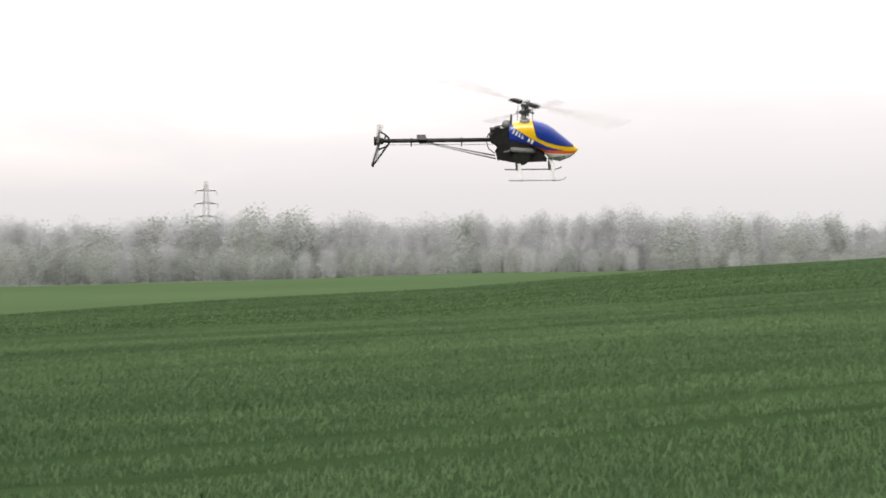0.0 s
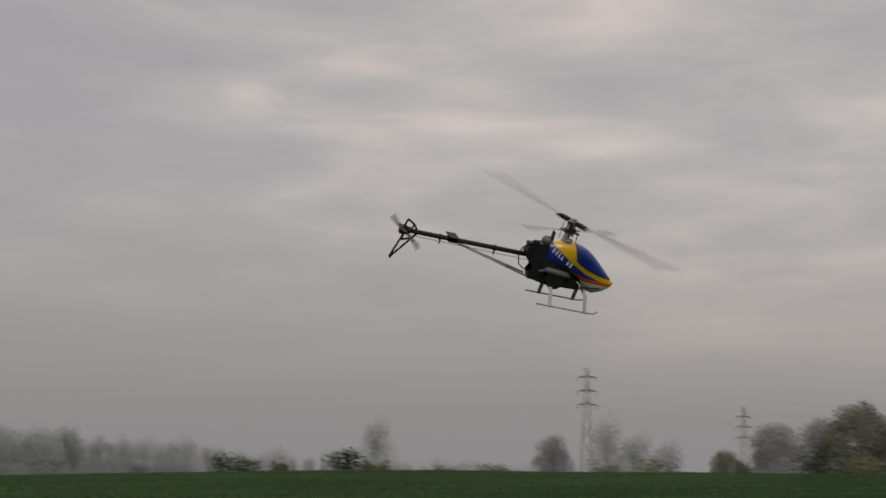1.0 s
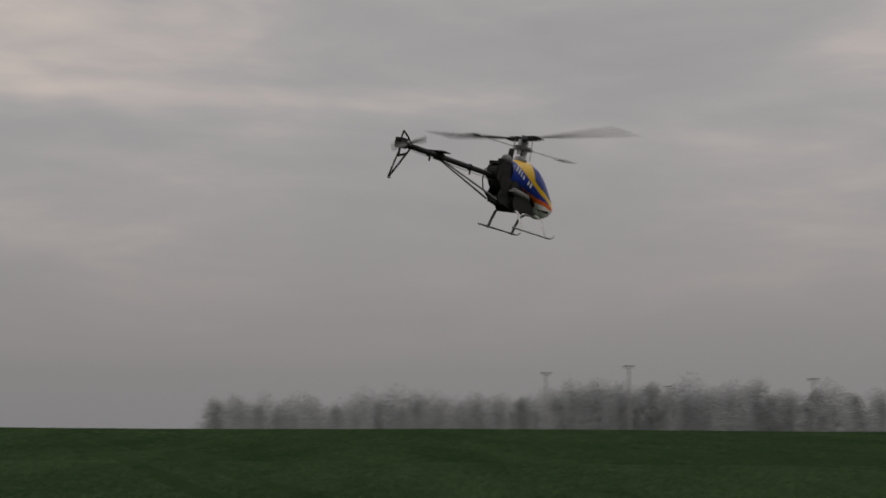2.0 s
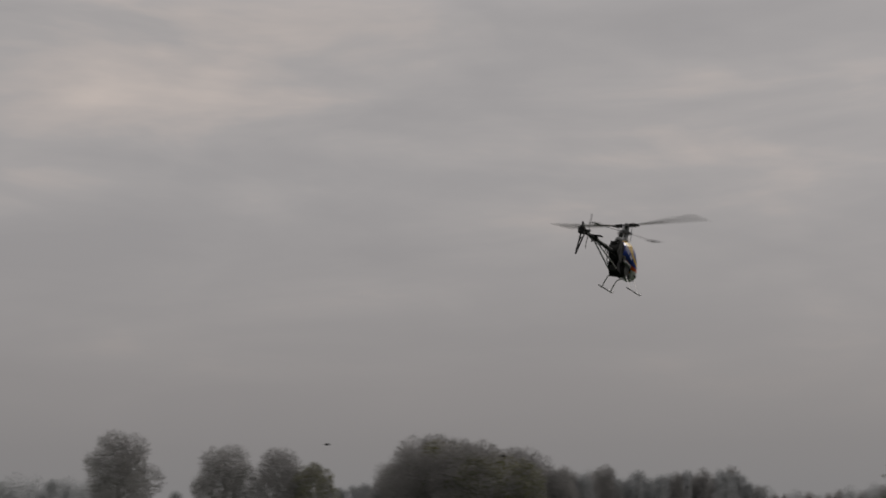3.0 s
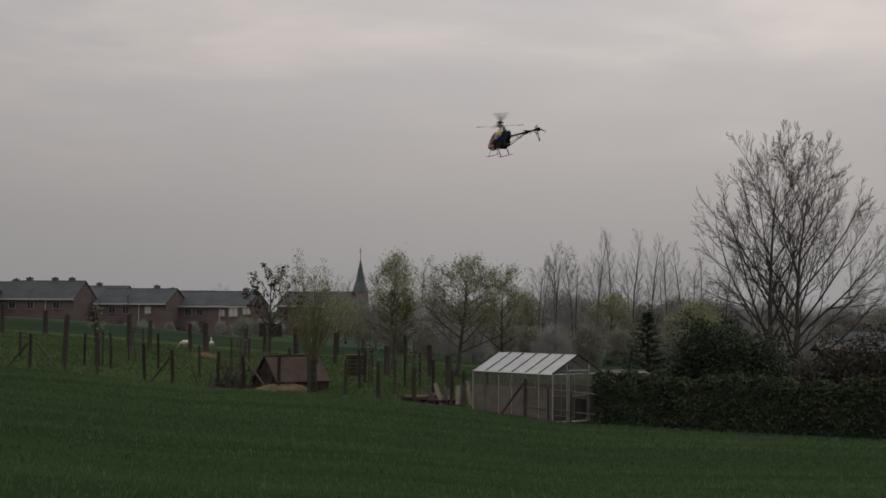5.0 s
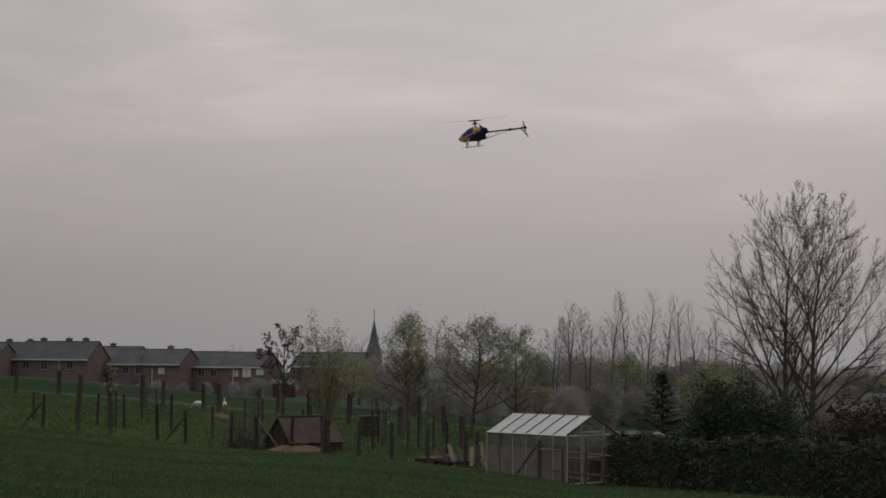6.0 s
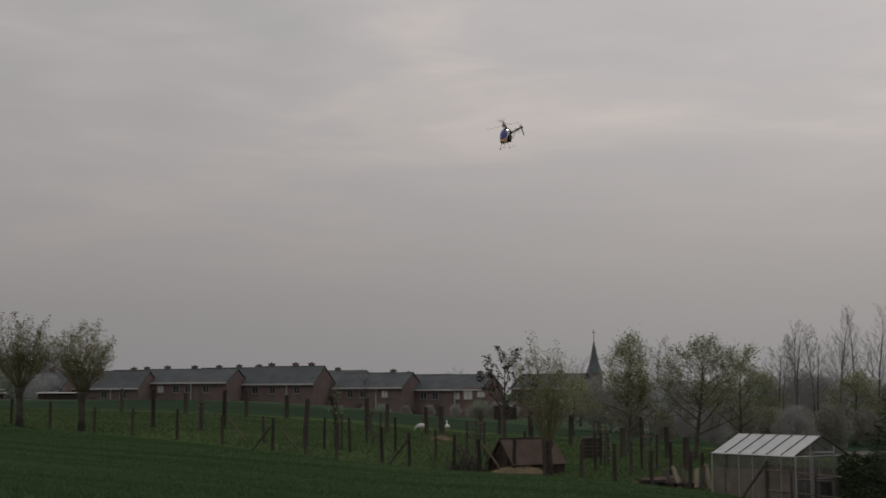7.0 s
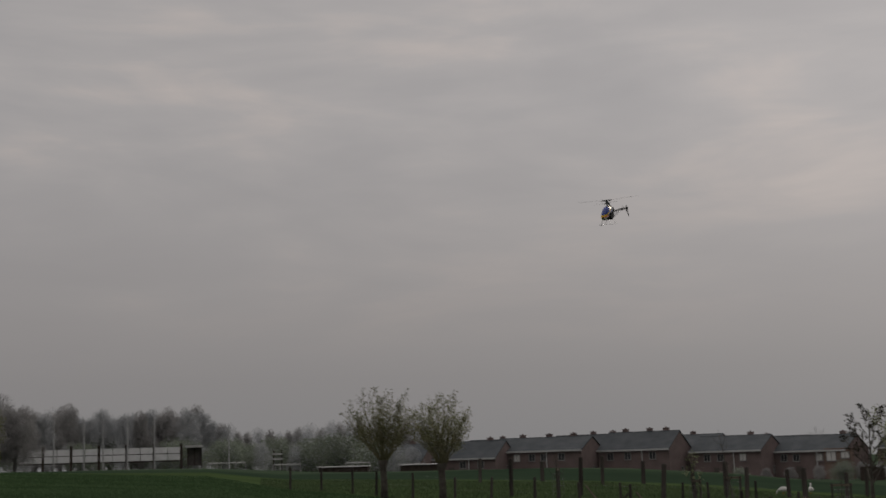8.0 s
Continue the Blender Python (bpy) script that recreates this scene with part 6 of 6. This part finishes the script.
# ---------------------------------------------------------------- wheat and grass blades
def blades(name, label, seed, az0, az1, r0, r1, count, height, width, material, edge=True, rows=True, power=1.0, beyond=0.0):
    """Blades of a sward, three-cornered, bent at the tip."""
    rs = np.random.RandomState(seed)
    az = rs.uniform(az0, az1, count)
    u = rs.uniform(0, 1, count) ** power
    r = np.sqrt(r0 ** 2 + u * (r1 ** 2 - r0 ** 2))
    if beyond:
        r = land(az)[0] + u * beyond
    elif edge:
        keep = r < land(az)[0] - 0.2
        az, r = az[keep], r[keep]
    x, y = r * np.sin(np.radians(az)), r * np.cos(np.radians(az))
    if rows:
        # wheel tracks of the sprayer stay bare; the drill rows are 12.5 cm apart
        c, s = math.cos(radians(TRACK)), math.sin(radians(TRACK))
        across = x * c - y * s
        keep = np.abs(np.abs((across + TRACK_AT) % 18.0 - 9.0) - 0.85) > 0.30
        along = x * s + y * c
        patch = np.sin(across * 0.9 + np.sin(along * 0.35) * 2.0) * np.sin(along * 0.55 + across * 0.2)
        keep &= rs.uniform(0, 1, len(x)) < 0.93 + 0.07 * patch
        x, y, r, az = x[keep], y[keep], r[keep], az[keep]
        c2 = np.round((x * c - y * s) / 0.125) * 0.125 + rs.normal(0, 0.02, len(x))
        a2 = x * s + y * c
        near = r < 26
        x, y = np.where(near, c2 * c + a2 * s, x), np.where(near, -c2 * s + a2 * c, y)
    z = ground_polar(np.degrees(np.arctan2(x, y)), np.hypot(x, y)) - 0.01
    n = len(x)
    h = height * rs.uniform(0.55, 1.2, n)
    w = width * rs.uniform(0.7, 1.3, n) * (1 + r / 24)
    t = rs.uniform(0, 6.283, n)
    bend = h * rs.uniform(0.15, 0.75, n)
    b = rs.uniform(0, 6.283, n)
    ca, sa = np.cos(t) * w / 2, np.sin(t) * w / 2
    v = np.empty((n, 5, 3), np.float32)
    v[:, 0] = np.stack([x - ca, y - sa, z], 1)
    v[:, 1] = np.stack([x + ca, y + sa, z], 1)
    mx, my = x + np.cos(b) * bend * 0.3, y + np.sin(b) * bend * 0.3
    v[:, 2] = np.stack([mx - ca * 0.8, my - sa * 0.8, z + h * 0.6], 1)
    v[:, 3] = np.stack([mx + ca * 0.8, my + sa * 0.8, z + h * 0.6], 1)
    v[:, 4] = np.stack([x + np.cos(b) * bend, y + np.sin(b) * bend, z + h], 1)
    base = np.arange(n)[:, None] * 5
    faces = np.concatenate([base + [0, 1, 3], base + [0, 3, 2], base + [2, 3, 4]])
    me = slabs(name, v.reshape(-1, 3), faces, [material])
    return tagged(new(name, me), label, "grass", kind="stuff")


TRACK, TRACK_AT = 75.0, -22.0
blades("wheat", "young green wheat in drilled rows", 1, 158, 216, 9, 42, 300000, 0.075, 0.011, M_blade, power=1.15)
blades("wheat", "young green wheat along the ridge", 7, 225, 330, 40, 95, 60000, 0.075, 0.011, M_blade)
blades("wheat", "young green wheat on the slope", 2, 155, 225, 40, 95, 130000, 0.075, 0.011, M_blade)
blades("wheat", "young green wheat below the ridge", 6, 216, 346, 16, 42, 190000, 0.075, 0.011, M_blade)
blades("wheat", "young green wheat towards the fence", 3, -38, 26, 14, 60, 190000, 0.075, 0.011, M_blade)
blades("wheat", "young green wheat beside the sports ground", 4, -46, -18, 45, 92, 40000, 0.075, 0.011, M_blade)
blades("pasture_grass", "tufted yellow-green pasture grass beyond the fence", 5, -26, 22, 50, 90, 70000, 0.13, 0.012, M_sward, rows=False, beyond=34.0)


# ---------------------------------------------------------------- what moves
# seconds, hub x, y, z over the eye, heading, nose up, right side down
FLIGHT = [
    (0, -0.794, -8.041, 0.977, -91.2, 0.2, 23.0),
    (0.3, -1.726, -7.769, 1.378, -87.4, 0.1, 22.9),
    (0.5, -2.387, -7.353, 1.477, -84.4, -0.6, 24.5),
    (0.7, -3.070, -6.912, 1.453, -80.9, -3.0, 25.7),
    (1, -4.186, -5.685, 1.340, -77.7, -6.6, 28.2),
    (1.2, -4.879, -4.589, 1.283, -74.2, -6.5, 21.7),
    (2.3, -6.541, 2.877, 1.642, -37.4, -1.7, 11.7),
    (2.5, -6.254, 4.384, 1.838, -29.1, -1.3, 12.4),
    (3, -4.960, 7.916, 1.963, -16.1, -1.7, 10.0),
    (3.5, -3.447, 10.910, 1.891, -7.3, -0.8, 14.6),
    (4, -1.378, 14.123, 1.385, 0.3, -2.5, 7.8),
    (4.5, 0.780, 16.309, 1.941, -4.5, -1.8, 2.6),
    (4.7, 1.463, 17.392, 2.129, -8.9, -0.7, -0.2),
    (5.8, 2.187, 21.627, 3.599, -89.5, -9.1, -1.9),
    (6, 1.809, 23.405, 4.051, -94.1, -8.2, -9.8),
    (6.5, 0.427, 24.655, 4.576, -147.2, -15.2, -0.7),
    (7, -1.243, 24.723, 4.583, -162.1, -18.4, 5.7),
    (7.5, -3.147, 24.640, 4.955, -164.3, -13.4, 1.3),
    (8, -5.419, 24.960, 4.512, -167.5, -12.9, -0.3),
]
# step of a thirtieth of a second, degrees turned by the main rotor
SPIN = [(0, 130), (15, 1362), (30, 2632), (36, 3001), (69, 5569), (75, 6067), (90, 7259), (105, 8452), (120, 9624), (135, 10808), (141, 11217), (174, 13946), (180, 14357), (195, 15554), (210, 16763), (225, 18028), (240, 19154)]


def heli_pose(x, y, z, heading, nose, lean):
    h, p, r = radians(heading), radians(nose), radians(lean)
    f = Vector((math.sin(h) * math.cos(p), math.cos(h) * math.cos(p), math.sin(p)))
    l = Vector((-math.cos(h), math.sin(h), 0))
    u = f.cross(l)
    left, up = l * math.cos(r) + u * math.sin(r), u * math.cos(r) - l * math.sin(r)
    base = Vector((x, y, z + EYE)) - up * HUB
    m = Matrix((f, left, up)).transposed().to_4x4()
    return Matrix.Translation(base) @ m


def motions():
    walk(helicopter, [(row[0], heli_pose(*row[1:])) for row in FLIGHT])
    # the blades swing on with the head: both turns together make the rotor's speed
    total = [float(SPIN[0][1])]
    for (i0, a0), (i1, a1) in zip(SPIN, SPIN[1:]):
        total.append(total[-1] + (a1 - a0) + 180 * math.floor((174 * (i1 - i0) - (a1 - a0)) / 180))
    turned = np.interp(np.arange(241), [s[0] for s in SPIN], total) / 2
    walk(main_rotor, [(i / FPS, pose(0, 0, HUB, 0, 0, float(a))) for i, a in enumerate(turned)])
    for ob in main_rotor.children:
        rest = ob.matrix_basis.copy()
        walk(ob, [(i / FPS, pose(0, 0, 0, 0, 0, float(a)) @ rest) for i, a in enumerate(turned)])
    walk(tail_rotor, [(i / FPS, pose(-0.815, -0.042, 0.213, 90) @ pose(0, 0, 0, 0, 0, 80 + 84.0 * i)) for i in range(241)])
    for ob in tail_rotor.children:
        rest = ob.matrix_basis.copy()
        walk(ob, [(i / FPS, pose(0, 0, 0, 0, 0, 86.0 * i) @ rest) for i in range(241)])
    for bird, az0, rate, r, e in ((crows[0], -43.9, -6.6, 95, 3.55), (crows[1], -37.1, -7.2, 105, 3.05)):
        rows = []
        for i in range(9):
            az = az0 + rate * (i - 3)
            a = radians(az)
            rows.append((float(i), pose(r * math.sin(a), r * math.cos(a), EYE + r * math.tan(radians(e)) + 0.3 * math.sin(i), 0, 0, 180 - az)))
        walk(bird, rows)


motions()
